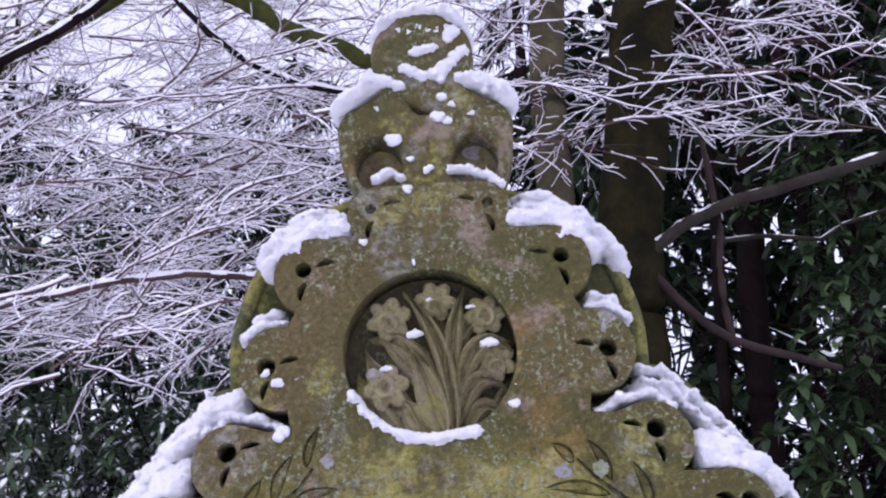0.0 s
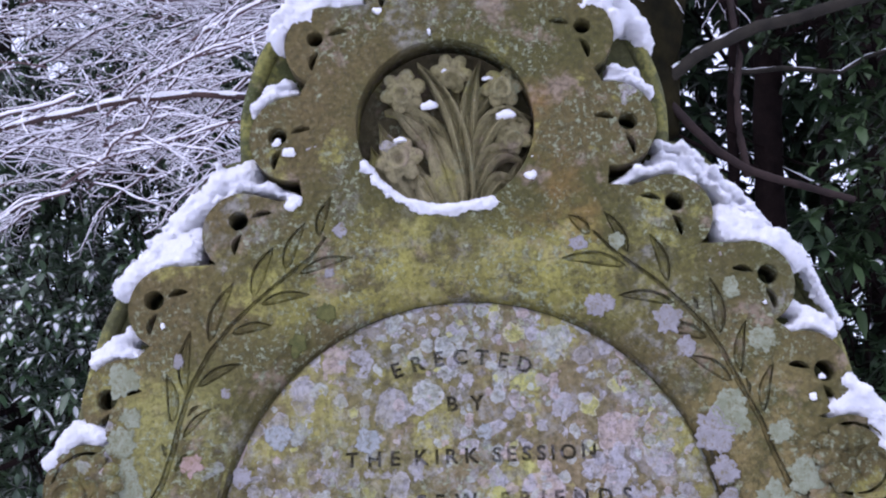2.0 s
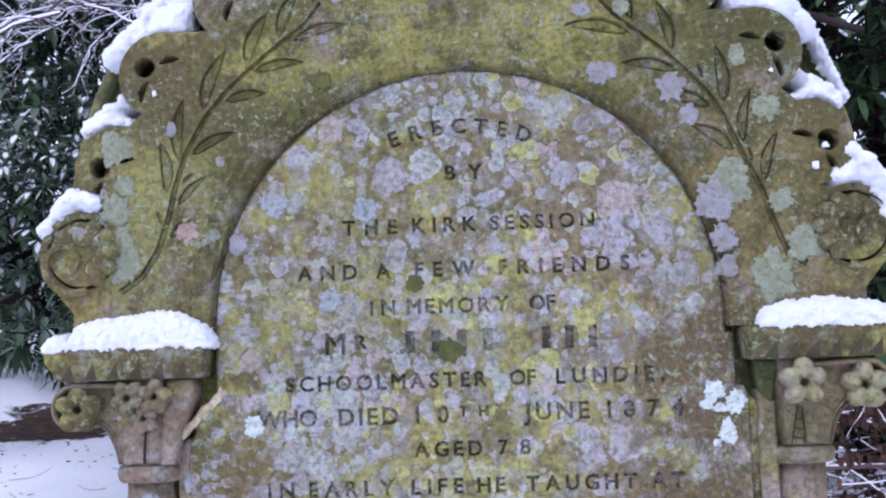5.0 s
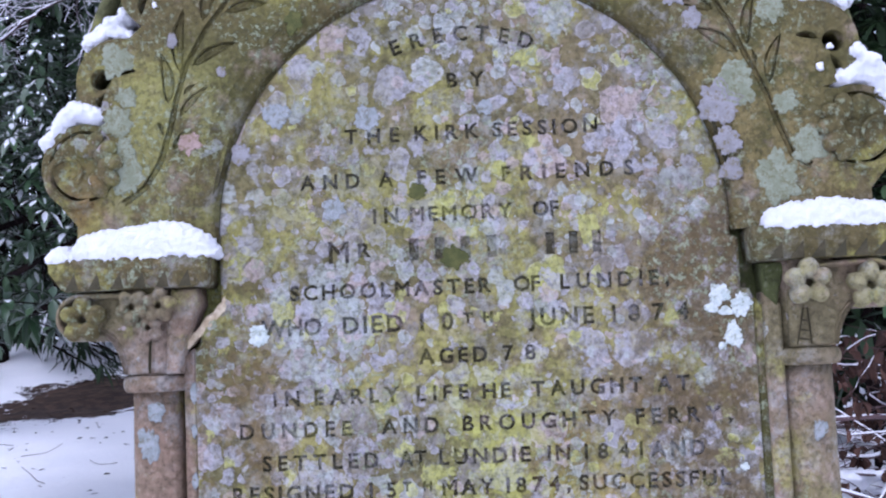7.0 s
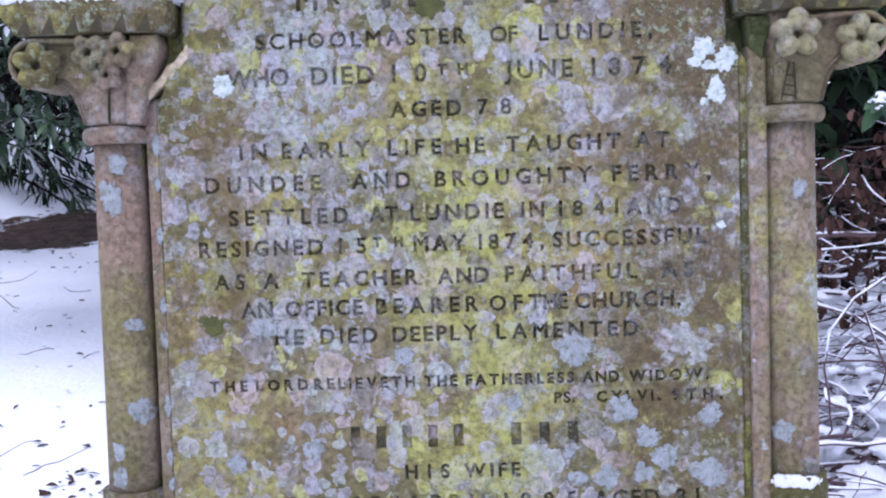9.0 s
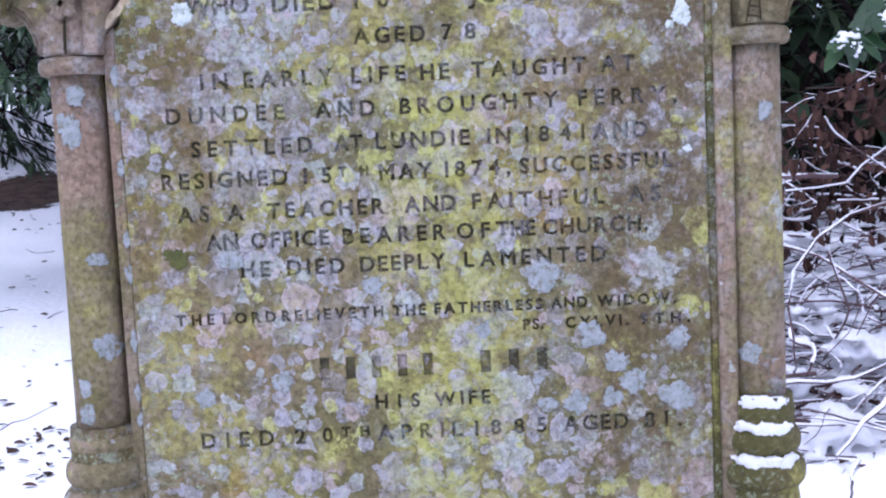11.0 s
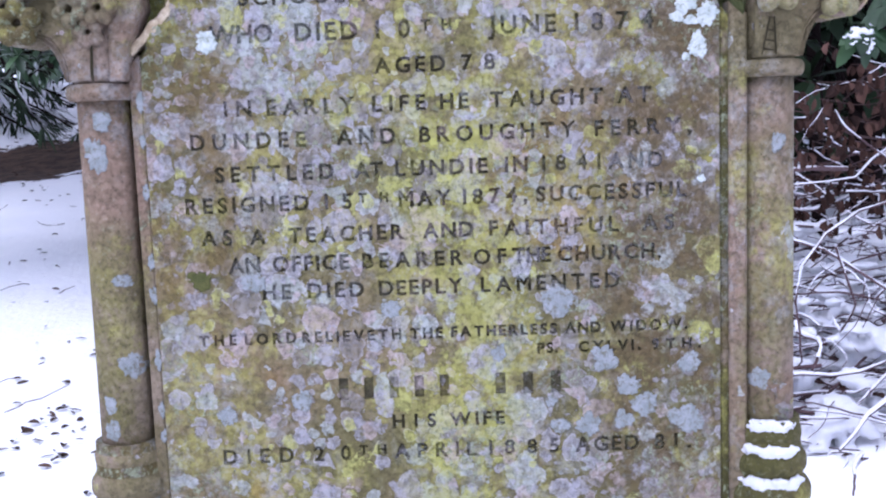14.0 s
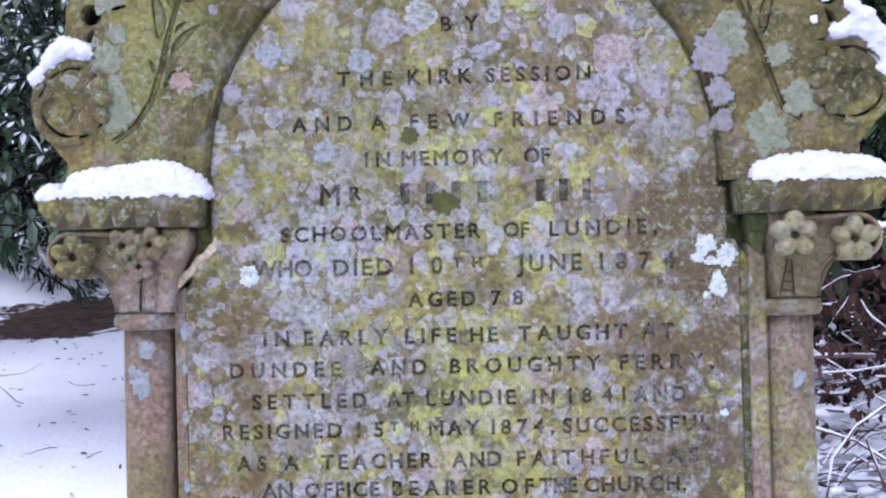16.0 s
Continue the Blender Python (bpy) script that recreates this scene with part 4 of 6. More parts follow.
# foot scroll of the slab: a rim that rolls inward round a half rosette
for s in (-1, 1):
    bm = bmesh.new()
    rows = []
    for i in range(34):  # rolled rim
        t = i / 33
        a = radians(-60) + radians(-330 * t) if s < 0 else radians(-120) + radians(330 * t)
        r = 0.050 - 0.034 * t
        ox = X0 + s * (0.600 + 0.012 * t)
        x, z = ox + r * math.cos(a), 1.592 - 0.006 * t + r * math.sin(a)
        w = 0.0085 - 0.004 * t
        rows.append([bm.verts.new((x + math.cos(a) * w * k, FACE + h, z + math.sin(a) * w * k)) for k, h in ((-1.0, 0.008), (-0.7, -0.005), (0.0, -0.0085), (0.7, -0.005), (1.0, 0.008))])
    for a, b in zip(rows, rows[1:]):
        for i in range(4):
            bm.faces.new((a[i], a[i + 1], b[i + 1], b[i]))
    bmesh.ops.recalc_face_normals(bm, faces=bm.faces)
    part("scroll_rim", bm, STONE_DARK, stone, smooth=True)
    for k in range(6):  # petals fanned on the inner side
        a = radians(112 - 36 * k) if s < 0 else radians(68 + 36 * k)
        bm = bmesh.new()
        ball(bm, X0 + s * 0.574 + 0.030 * math.cos(a), FACE - 0.003, 1.604 + 0.033 * math.sin(a), 0.0215, 0.015, 0.0150, -a)
        part("rosette_petal", melt(bm, 0.0022, 0.0010, 60, 1), STONE_DARK, stone, smooth=True)


# ---------------------------------------------------------------- lichen crusts
def crust(x, z, r, y=0.0, material=CRUST_GREY, seed=0, squash=1.0, label="", owner=None, wrap=None, name="lichen"):
    """A thin scalloped crust on the stone's face, or wrapped on a shaft given by its axis and radius."""
    g = random.Random(seed)
    p1 = g.uniform(0, 60)
    bm = bmesh.new()
    rows = []
    n = 64
    jag = []
    for i in range(n):
        d = Vector((math.cos(2 * math.pi * i / n), math.sin(2 * math.pi * i / n), 0)) + Vector((0, 0, p1))
        jag.append(1 + 0.42 * noise.noise(d * 1.3) + 0.26 * noise.noise(d * 3.1) + 0.16 * noise.noise(d * 7.0) + 0.07 * g.uniform(-1, 1))
    for f, h in ((1.0, -0.0006), (0.92, 0.0012), (0.8, 0.0009), (0.4, 0.0011)):
        row = []
        for i in range(n):
            a = 2 * math.pi * i / n
            q = r * f * jag[i]
            px, pz = x + q * math.cos(a), z + q * squash * math.sin(a)
            py = y
            if wrap:
                py = wrap[1] - math.sqrt(max(1e-6, wrap[2] ** 2 - (px - wrap[0]) ** 2))
            row.append(bm.verts.new((px, py - h, pz)))
        rows.append(row)
    for a, b in zip(rows, rows[1:]):
        for i in range(n):
            bm.faces.new((a[i], a[(i + 1) % n], b[(i + 1) % n], b[i]))
    bm.faces.new(rows[-1])
    bmesh.ops.recalc_face_normals(bm, faces=bm.faces)
    return part(name, bm, material, owner or panel, label, smooth=True)


for k, (x, z, r, q) in enumerate(((0.345, 1.366, 0.017, 0.9), (0.376, 1.348, 0.016, 1.1), (0.331, 1.345, 0.010, 0.8), (0.352, 1.340, 0.012, 0.5), (0.362, 1.304, 0.014, 1.3), (0.345, 1.288, 0.006, 1), (-0.349, 1.333, 0.016, 1.1), (0.366, 1.111, 0.006, 1))):
    crust(x, z, r, -0.0002, CRUST, k, q, "white crusty lichen")
for k, (x, z, r) in enumerate(((0.194, 0.744, 0.018), (0.280, 0.773, 0.020), (0.339, 0.746, 0.023), (0.256, 0.803, 0.018), (0.138, 0.781, 0.009), (0.151, 0.744, 0.013), (0.061, 0.859, 0.012), (0.220, 0.846, 0.020), (0.246, 0.750, 0.014), (0.152, 0.937, 0.022))):
    crust(x, z, r, -0.0002, CRUST_GREY, 20 + k, 1.0, "round grey lichen with scalloped edge")
for k, (x, z, r) in enumerate(((0.347, 0.835, 0.017), (-0.300, 0.979, 0.018), (-0.351, 0.778, 0.015), (-0.238, 0.798, 0.016), (-0.099, 0.932, 0.015), (-0.171, 1.660, 0.020), (0.009, 1.666, 0.013), (-0.226, 1.519, 0.017), (-0.311, 1.672, 0.020))):
    crust(x, z, r, -0.0002, CRUST_GREY, 40 + k, 0.95, "round grey lichen with scalloped edge")
for k, (x, z, r) in enumerate(((-0.099, 1.543, 0.014), (-0.046, 1.439, 0.019), (-0.381, 0.987, 0.017))):
    crust(x, z, r, -0.0003, MOSS, 80 + k, 0.9, "dark green moss cushion", panel, None, "moss")
for k, (x, z, r) in enumerate(((-0.233, 1.861, 0.015), (-0.278, 1.814, 0.016))):
    crust(x, z, r, FACE - 0.0003, MOSS, 90 + k, 1.1, "dark green moss cushion", stone, None, "moss")
SLAB_CRUSTS = (
    (0.198, 1.855, 0.022, CRUST_LILAC),
    (0.303, 1.827, 0.022, CRUST_LILAC),
    (0.327, 1.783, 0.014, CRUST_LILAC),
    (0.362, 1.653, 0.034, CRUST_LILAC),
    (0.445, 1.792, 0.020, CRUST_GREEN),
    (0.389, 1.678, 0.026, CRUST_GREEN),
    (0.459, 1.649, 0.019, CRUST_GREEN),
    (0.488, 1.579, 0.026, CRUST_GREEN),
    (0.443, 1.535, 0.030, CRUST_GREEN),
    (0.373, 1.549, 0.018, CRUST_LILAC),
    (0.370, 1.595, 0.020, CRUST_LILAC),
    (0.404, 1.871, 0.013, CRUST_GREEN),
    (0.170, 1.955, 0.014, CRUST_LILAC),
    (0.234, 1.958, 0.012, CRUST_GREEN),
    (-0.554, 1.768, 0.024, CRUST_GREEN),
    (-0.542, 1.709, 0.018, CRUST_GREEN),
    (-0.554, 1.670, 0.022, CRUST_GREEN),
    (-0.544, 1.591, 0.026, CRUST_GREEN),
    (-0.549, 1.626, 0.020, CRUST_GREEN),
    (-0.392, 1.740, 0.008, CRUST_LILAC),
    (-0.468, 1.792, 0.009, CRUST_LILAC),
    (-0.444, 1.632, 0.018, CRUST_PINK),
    (-0.364, 1.609, 0.014, CRUST_LILAC),
    (-0.210, 1.995, 0.010, CRUST_LILAC),
    (-0.227, 1.925, 0.009, CRUST_LILAC),
)
for k, (x, z, r, mat) in enumerate(SLAB_CRUSTS):
    crust(x, z, r, FACE - 0.0002, mat, 150 + k, 0.9 + 0.4 * (k % 3) / 2, "thin lobed lichen crust", stone)
LEFT_SHAFT, RIGHT_SHAFT = (X0 - 0.4905, 0.032, 0.0397), (X0 + 0.4945, 0.032, 0.0400)
for k, (x, z, r, q) in enumerate(((-0.520, 1.180, 0.017, 1.5), (-0.494, 0.989, 0.013, 0.7), (-0.526, 0.804, 0.010, 1.5), (-0.524, 0.762, 0.012, 1.5), (-0.492, 0.861, 0.015, 1.4), (-0.505, 1.225, 0.011, 1.4))):
    crust(x, z, r, 0.0, CRUST_GREY, 100 + k, q, "grey lichen wrapped on the shaft", stone, LEFT_SHAFT)
for k, (x, z, r, q) in enumerate(((0.452, 0.807, 0.014, 1.1), (0.478, 1.16, 0.010, 1.5))):
    crust(x, z, r, 0.0, CRUST_GREY, 110 + k, q, "grey lichen wrapped on the shaft", stone, RIGHT_SHAFT)
for k, (z, r, q) in enumerate(((1.250, 0.006, 2.6), (1.195, 0.005, 2.0), (1.12, 0.005, 2.5), (1.015, 0.005, 2.6), (0.966, 0.006, 2.4), (0.867, 0.005, 3.0), (0.791, 0.005, 2.5), (0.749, 0.005, 2.2))):
    crust(-0.451, z, r, 0.003, CRUST_GREY, 120 + k, q, "white crusty lichen", panel)


# ---------------------------------------------------------------- snow on the stone
def snow_on(lumps, label, voxel=0.0042, rough=0.0042):
    """One lying piece of snow from lumps (x, y, z, rx, ry, rz)."""
    bm = bmesh.new()
    for x, y, z, rx, ry, rz in lumps:
        ball(bm, x, y, z, rx, ry, rz)
    ob = part("snow_patch", melt(bm, voxel, rough, 165.0, 3), SNOW, None, label, smooth=True)
    return tagged(ob, category="snow", group="snow on the headstone")


def drift(path, y, r, depth, squash=0.75, step=0.014, seed=1):
    """Lumps strung along a bent line of (x, z)."""
    g = random.Random(seed)
    out = []
    for (xa, za), (xb, zb) in zip(path, path[1:]):
        n = max(1, int(math.hypot(xb - xa, zb - za) / step))
        for i in range(n + 1):
            t = i / n
            k = g.uniform(0.93, 1.06)
            if g.random() < 0.35:  # crumbs along the edge
                q = r * g.uniform(0.25, 0.42)
                out.append((xa + (xb - xa) * t + g.gauss(0, 0.5) * r, y - depth * g.uniform(0.5, 0.95), za + (zb - za) * t + g.gauss(-0.25, 0.45) * r, q, q, q * 0.9))
            out.append((xa + (xb - xa) * t + g.uniform(-1, 1) * r * 0.15, y + g.uniform(-0.2, 0.2) * depth, za + (zb - za) * t + g.uniform(-1, 1) * r * 0.08, r * k, depth * g.uniform(0.8, 1.1), r * k * squash))
    return out


def snow_bank(top, low, y0, y1, label):
    """A lying slab of snow with the given upper outline (x, z), rounded at its front and back."""
    bm = bmesh.new()
    rows = []
    xs = np.linspace(top[0][0], top[-1][0], 60)
    for x, z in zip(xs, np.interp(xs, *zip(*top))):
        h = z - low
        lip = 0.006 * noise.noise(Vector((x * 45, 0.3, low)))
        rows.append([bm.verts.new((x, (y0 + y1) / 2 - (y1 - y0) / 2 * np.sign(math.cos(a)) * abs(math.cos(a)) ** 0.55 * (1 + lip), low - 0.004 + lip * 0.6 + h * abs(math.sin(a)) ** 0.62)) for a in [math.pi * k / 15 for k in range(16)]])
    for a, b in zip(rows, rows[1:]):
        for k in range(16):
            bm.faces.new((a[k], a[(k + 1) % 16], b[(k + 1) % 16], b[k]))
    bm.faces.new(rows[0][::-1])
    bm.faces.new(rows[-1])
    bmesh.ops.recalc_face_normals(bm, faces=bm.faces)
    ob = part("snow_patch", melt(bm, 0.0034, 0.0044, 150.0, 2), SNOW, None, label, smooth=True)
    return tagged(ob, category="snow", group="snow on the headstone")


def side(s, pts):
    return [(X0 + s * u, z) for u, z in pts]


for s in (-1, 1):
    snow_on(drift(side(s, [(0.155, 2.402), (0.20, 2.402), (0.245, 2.375), (0.278, 2.345)]), 0.035, 0.026, 0.055, 0.85, seed=2) + drift(side(s, [(0.16, 2.46), (0.21, 2.455), (0.265, 2.42), (0.31, 2.375), (0.335, 2.33)] if s > 0 else [(0.18, 2.455), (0.23, 2.44), (0.27, 2.41), (0.305, 2.375)]), 0.095, 0.023, 0.075, seed=3) + drift(side(s, [(0.165, 2.432), (0.21, 2.430), (0.255, 2.402), (0.292, 2.362)]), 0.065, 0.026, 0.05, seed=33), "thick soft snow on a scroll of the headstone")
    snow_on(drift(side(s, [(0.262, 2.236), (0.295, 2.234), (0.325, 2.214)]), 0.03, 0.014, 0.05, seed=4) + drift(side(s, [(0.275, 2.258), (0.305, 2.250)]), 0.04, 0.016, 0.04, seed=28), "small cap of snow on a scroll")
    snow_on(drift(side(s, [(0.262, 2.052), (0.30, 2.072), (0.35, 2.078), (0.385, 2.055)]), 0.03, 0.014, 0.05, 0.8, seed=5) + drift(side(s, [(0.345, 2.130), (0.395, 2.118), (0.447, 2.062), (0.515, 1.985), (0.553, 1.925)] if s < 0 else [(0.345, 2.135), (0.390, 2.128), (0.480, 2.032), (0.562, 1.925), (0.610, 1.822)]), 0.10, 0.022 if s < 0 else 0.015, 0.060, 0.8, seed=6) + drift(side(s, [(0.335, 2.095), (0.375, 2.085)]), 0.07, 0.022, 0.06, seed=8) + drift(side(s, [(0.345, 2.108), (0.39, 2.095), (0.445, 2.03), (0.490, 1.985)]), 0.070, 0.025 if s < 0 else 0.012, 0.055, 0.9, seed=19), "long drift of snow on the shoulder of the headstone")
    snow_on(drift(side(s, [(0.425, 1.985), (0.430, 1.962), (0.46, 1.958), (0.50, 1.942)]), 0.03, 0.017, 0.045, 0.9, seed=7) + drift(side(s, [(0.432, 1.998), (0.47, 1.985), (0.515, 1.955), (0.545, 1.925)]), 0.045, 0.027, 0.03, 0.9, seed=17) + drift(side(s, [(0.437, 1.975), (0.46, 1.965)]), 0.03, 0.026, 0.04, 0.9, seed=18), "wedge of snow between two scrolls")
    snow_on(drift(side(s, [(0.512, 1.806), (0.545, 1.814), (0.578, 1.797)]), 0.02, 0.015, 0.04, seed=9) + drift(side(s, [(0.525, 1.845), (0.545, 1.830), (0.580, 1.810)]), 0.03, 0.020, 0.035, seed=29) + [(X0 + s * 0.575, 0.06, 1.815, 0.02, 0.04, 0.016)], "small cap of snow on a scroll")
    snow_on(drift(side(s, [(0.572, 1.680), (0.60, 1.692), (0.625, 1.668), (0.640, 1.645)]), 0.02, 0.021, 0.04, 0.9, seed=10) + (drift(side(s, [(0.59, 1.72), (0.63, 1.68), (0.655, 1.645), (0.64, 1.62)]), 0.015, 0.020, 0.04, 0.9, seed=11) if s > 0 else []), "snow caught on the foot scroll")
    # capital tops
    if s < 0:
        top = ((-0.660, 1.466), (-0.653, 1.487), (-0.634, 1.488), (-0.624, 1.474), (-0.612, 1.502), (-0.588, 1.508), (-0.528, 1.517), (-0.485, 1.522), (-0.445, 1.513), (-0.418, 1.494), (-0.400, 1.470))
    else:
        top = ((0.407, 1.468), (0.413, 1.482), (0.426, 1.494), (0.456, 1.503), (0.523, 1.507), (0.575, 1.501), (0.605, 1.490), (0.622, 1.468))
    snow_bank(top, 1.4595, -0.046, 0.13, "thick slab of snow on the capital")
    # base rings
    if s > 0:
        for z, r in ((0.733, 0.046), (0.694, 0.052), (0.647, 0.058)):
            g = random.Random(int(z * 1000))
            snow_on([(X0 + s * 0.4945 + r * math.sin(a), 0.032 - r * math.cos(a), z + g.uniform(-0.006, 0.006), g.uniform(0.004, 0.010), 0.007, g.uniform(0.004, 0.010)) for a in [radians(g.triangular(-66, 46, -25)) for _ in range(30)]], "ragged snow lodged on a base ring", 0.0035, 0.003)


# finial: cap, shoulders and clinging dabs
snow_on(drift([(X0 - 0.085, 2.808), (X0 - 0.05, 2.842), (X0, 2.855), (X0 + 0.05, 2.842), (X0 + 0.085, 2.806)], 0.050, 0.017, 0.068, 0.9, seed=20) + [(X0 + 0.02 * k, 0.050, 2.846, 0.026, 0.060, 0.020) for k in (-2, -1, 0, 1, 2)], "rounded cap of snow on the finial")
snow_on(drift([(X0 - 0.158, 2.650), (X0 - 0.135, 2.672), (X0 - 0.105, 2.690), (X0 - 0.075, 2.700)], 0.03, 0.021, 0.055, 0.9, seed=21) + drift([(X0 - 0.10, 2.690), (X0 - 0.07, 2.694), (X0 - 0.045, 2.684)], 0.004, 0.015, 0.018, seed=23), "thick snow on the arm of the finial")
snow_on(drift([(X0 + 0.155, 2.648), (X0 + 0.135, 2.672), (X0 + 0.105, 2.688), (X0 + 0.085, 2.690)], 0.03, 0.021, 0.055, 0.9, seed=22), "thick snow on the arm of the finial")
snow_on([(0.037, 0.0, 2.795, 0.018, 0.012, 0.015), (0.030, 0.0, 2.780, 0.012, 0.010, 0.010), (0.054, 0.002, 2.752, 0.016, 0.012, 0.013), (0.040, 0.0, 2.740, 0.014, 0.010, 0.012)], "clinging snow on the face of the finial", 0.0035)
snow_on([(-0.018, 0.0, 2.760, 0.022, 0.010, 0.010), (-0.034, 0.0, 2.754, 0.013, 0.010, 0.009), (0.0, 0.0, 2.764, 0.012, 0.010, 0.008)], "clinging snow on the face of the finial", 0.0035)
snow_on([(-0.055, 0.002, 2.722, 0.014, 0.012, 0.011), (-0.040, 0.0, 2.712, 0.015, 0.012, 0.012), (-0.022, 0.0, 2.703, 0.014, 0.012, 0.010), (0.0, 0.0, 2.706, 0.014, 0.012, 0.013), (0.016, 0.0, 2.716, 0.016, 0.012, 0.018), (0.032, 0.0, 2.728, 0.013, 0.012, 0.012), (0.045, 0.002, 2.697, 0.012, 0.012, 0.012), (0.012, 0.0, 2.692, 0.010, 0.010, 0.008)], "ragged band of snow across the finial", 0.0035)
snow_on([(-0.062 + 0.018 * k, 0.006, 2.806 + 0.006 * math.sin(4 * k), 0.009, 0.008, 0.010) for k in range(7)], "powdery snow on the finial's brow", 0.0035)
snow_on(drift([(-0.115, 2.492), (-0.09, 2.508), (-0.07, 2.495)], -0.005, 0.011, 0.018, seed=26), "dab of snow at the foot of the finial", 0.004)
snow_on(drift([(0.02, 2.505), (0.05, 2.502), (0.085, 2.488), (0.11, 2.47)], -0.005, 0.010, 0.018, seed=27), "dab of snow at the foot of the finial", 0.004)
for x, z, r, y in ((-0.083, 2.572, 0.015, 0), (-0.052, 2.532, 0.008, 0), (-0.02, 2.506, 0.010, -0.005), (-0.058, 2.468, 0.010, FACE), (0.0, 2.612, 0.014, 0), (0.02, 2.608, 0.010, 0), (0.03, 2.64, 0.008, 0), (-0.14, 2.37, 0.008, FACE), (-0.052, 2.33, 0.006, FACE), (0.01, 2.655, 0.012, 0.0), (0.064, 2.62, 0.007, 0), (-0.11, 2.64, 0.006, 0),
    (-0.290, 2.132, 0.011, FACE), (-0.310, 2.148, 0.008, FACE), (-0.283, 2.044, 0.014, FACE), (-0.281, 2.045, 0.012, FACE), (-0.495, 1.850, 0.006, FACE), (0.530, 1.728, 0.007, FACE), (0.514, 1.699, 0.007, FACE), (0.456, 1.847, 0.005, FACE), (0.102, 2.071, 0.010, FACE)):
    g = random.Random(int(x * 1000 + z * 777))
    snow_on([(x + g.uniform(-1, 1) * r * 0.6, y - 0.002, z + g.uniform(-1, 1) * r * 0.6, r * 0.7, r * 0.55, r * 0.6) for _ in range(5)], "small dab of snow clinging to the stone", 0.0035, 0.002)
# medallion rim and flowers
snow_on(drift([(-0.170, 2.105), (-0.148, 2.072), (-0.115, 2.043), (-0.08, 2.028)], 0.004, 0.0115, 0.024, 0.85, 0.008, seed=30) + drift([(-0.085, 2.026), (-0.03, 2.020), (0.02, 2.027), (0.052, 2.033)], 0.006, 0.0155, 0.028, 0.85, 0.008, seed=32), "curved sill of snow in the medallion's lower rim", 0.004, 0.003)
snow_on(drift([(0.095, 2.085), (0.11, 2.105), (0.118, 2.115)], 0.005, 0.010, 0.016, seed=31), "dab of snow on the medallion's rim", 0.004)
for x, z, r in ((-0.058, 2.203, 0.013), (0.067, 2.180, 0.014), (-0.11, 2.145, 0.010), (0.040, 2.247, 0.008), (-0.03, 2.263, 0.007)):
    snow_on([(x + dx * r, 0.000, z + dz * r, r * 0.7, r * 0.6, r * 0.5) for dx, dz in ((0, 0), (0.6, 0.1), (-0.6, -0.05), (0.1, 0.3))], "dab of snow on a carved flower", 0.0035, 0.002)


# ---------------------------------------------------------------- ground
def height_at(x, y):
    rise = max(0.0, min(1.0, (y - 1.5) / 13.0))
    return -0.06 + 1.1 * rise * rise * (3 - 2 * rise) + 0.12 * max(0.0, min(12.0, y - 10.0)) + 0.05 * noise.noise(Vector((x * 0.5, y * 0.5, 0))) + 0.018 * noise.noise(Vector((x * 2.3, y * 2.3, 3))) + 0.10 * max(0.0, min(1.0, (x - 1.0) * 0.5)) * max(0.0, min(1.0, (y - 0.5)))


def sheet(xs, ys):
    verts = [(x, y, height_at(x, y)) for y in ys for x in xs]
    n = len(xs)
    faces = [(j * n + i, j * n + i + 1, (j + 1) * n + i + 1, (j + 1) * n + i) for j in range(len(ys) - 1) for i in range(n - 1)]
    me = bpy.data.meshes.new("ground")
    me.from_pydata(verts, [], faces)
    return me


def spread(lo, hi, n, far):
    inner = [lo + (hi - lo) * i / n for i in range(n + 1)]
    return [lo - far, lo - far / 4, lo - far / 16, lo - far / 60] + inner + [hi + far / 60, hi + far / 16, hi + far / 4, hi + far]


tagged(part("ground", sheet(spread(-9, 6, 150, 900), spread(-4, 22, 200, 900)), GROUND, smooth=True), "snow-covered ground with bare dark soil and leaf crumbs", "ground", kind="structure")


# ---------------------------------------------------------------- branches and leaves
def quads(name, verts, faces):
    """A mesh from arrays of places and four-cornered faces."""
    me = bpy.data.meshes.new(name)
    me.vertices.add(len(verts))
    me.vertices.foreach_set("co", verts.astype(np.float32).ravel())
    n = len(faces)
    me.loops.add(4 * n)
    me.loops.foreach_set("vertex_index", faces.astype(np.int32).ravel())
    me.polygons.add(n)
    me.polygons.foreach_set("loop_start", np.arange(0, 4 * n, 4, dtype=np.int32))
    me.update(calc_edges=True)
    return me


def unit(a):
    return a / np.maximum(np.linalg.norm(a, axis=-1, keepdims=True), 1e-9)


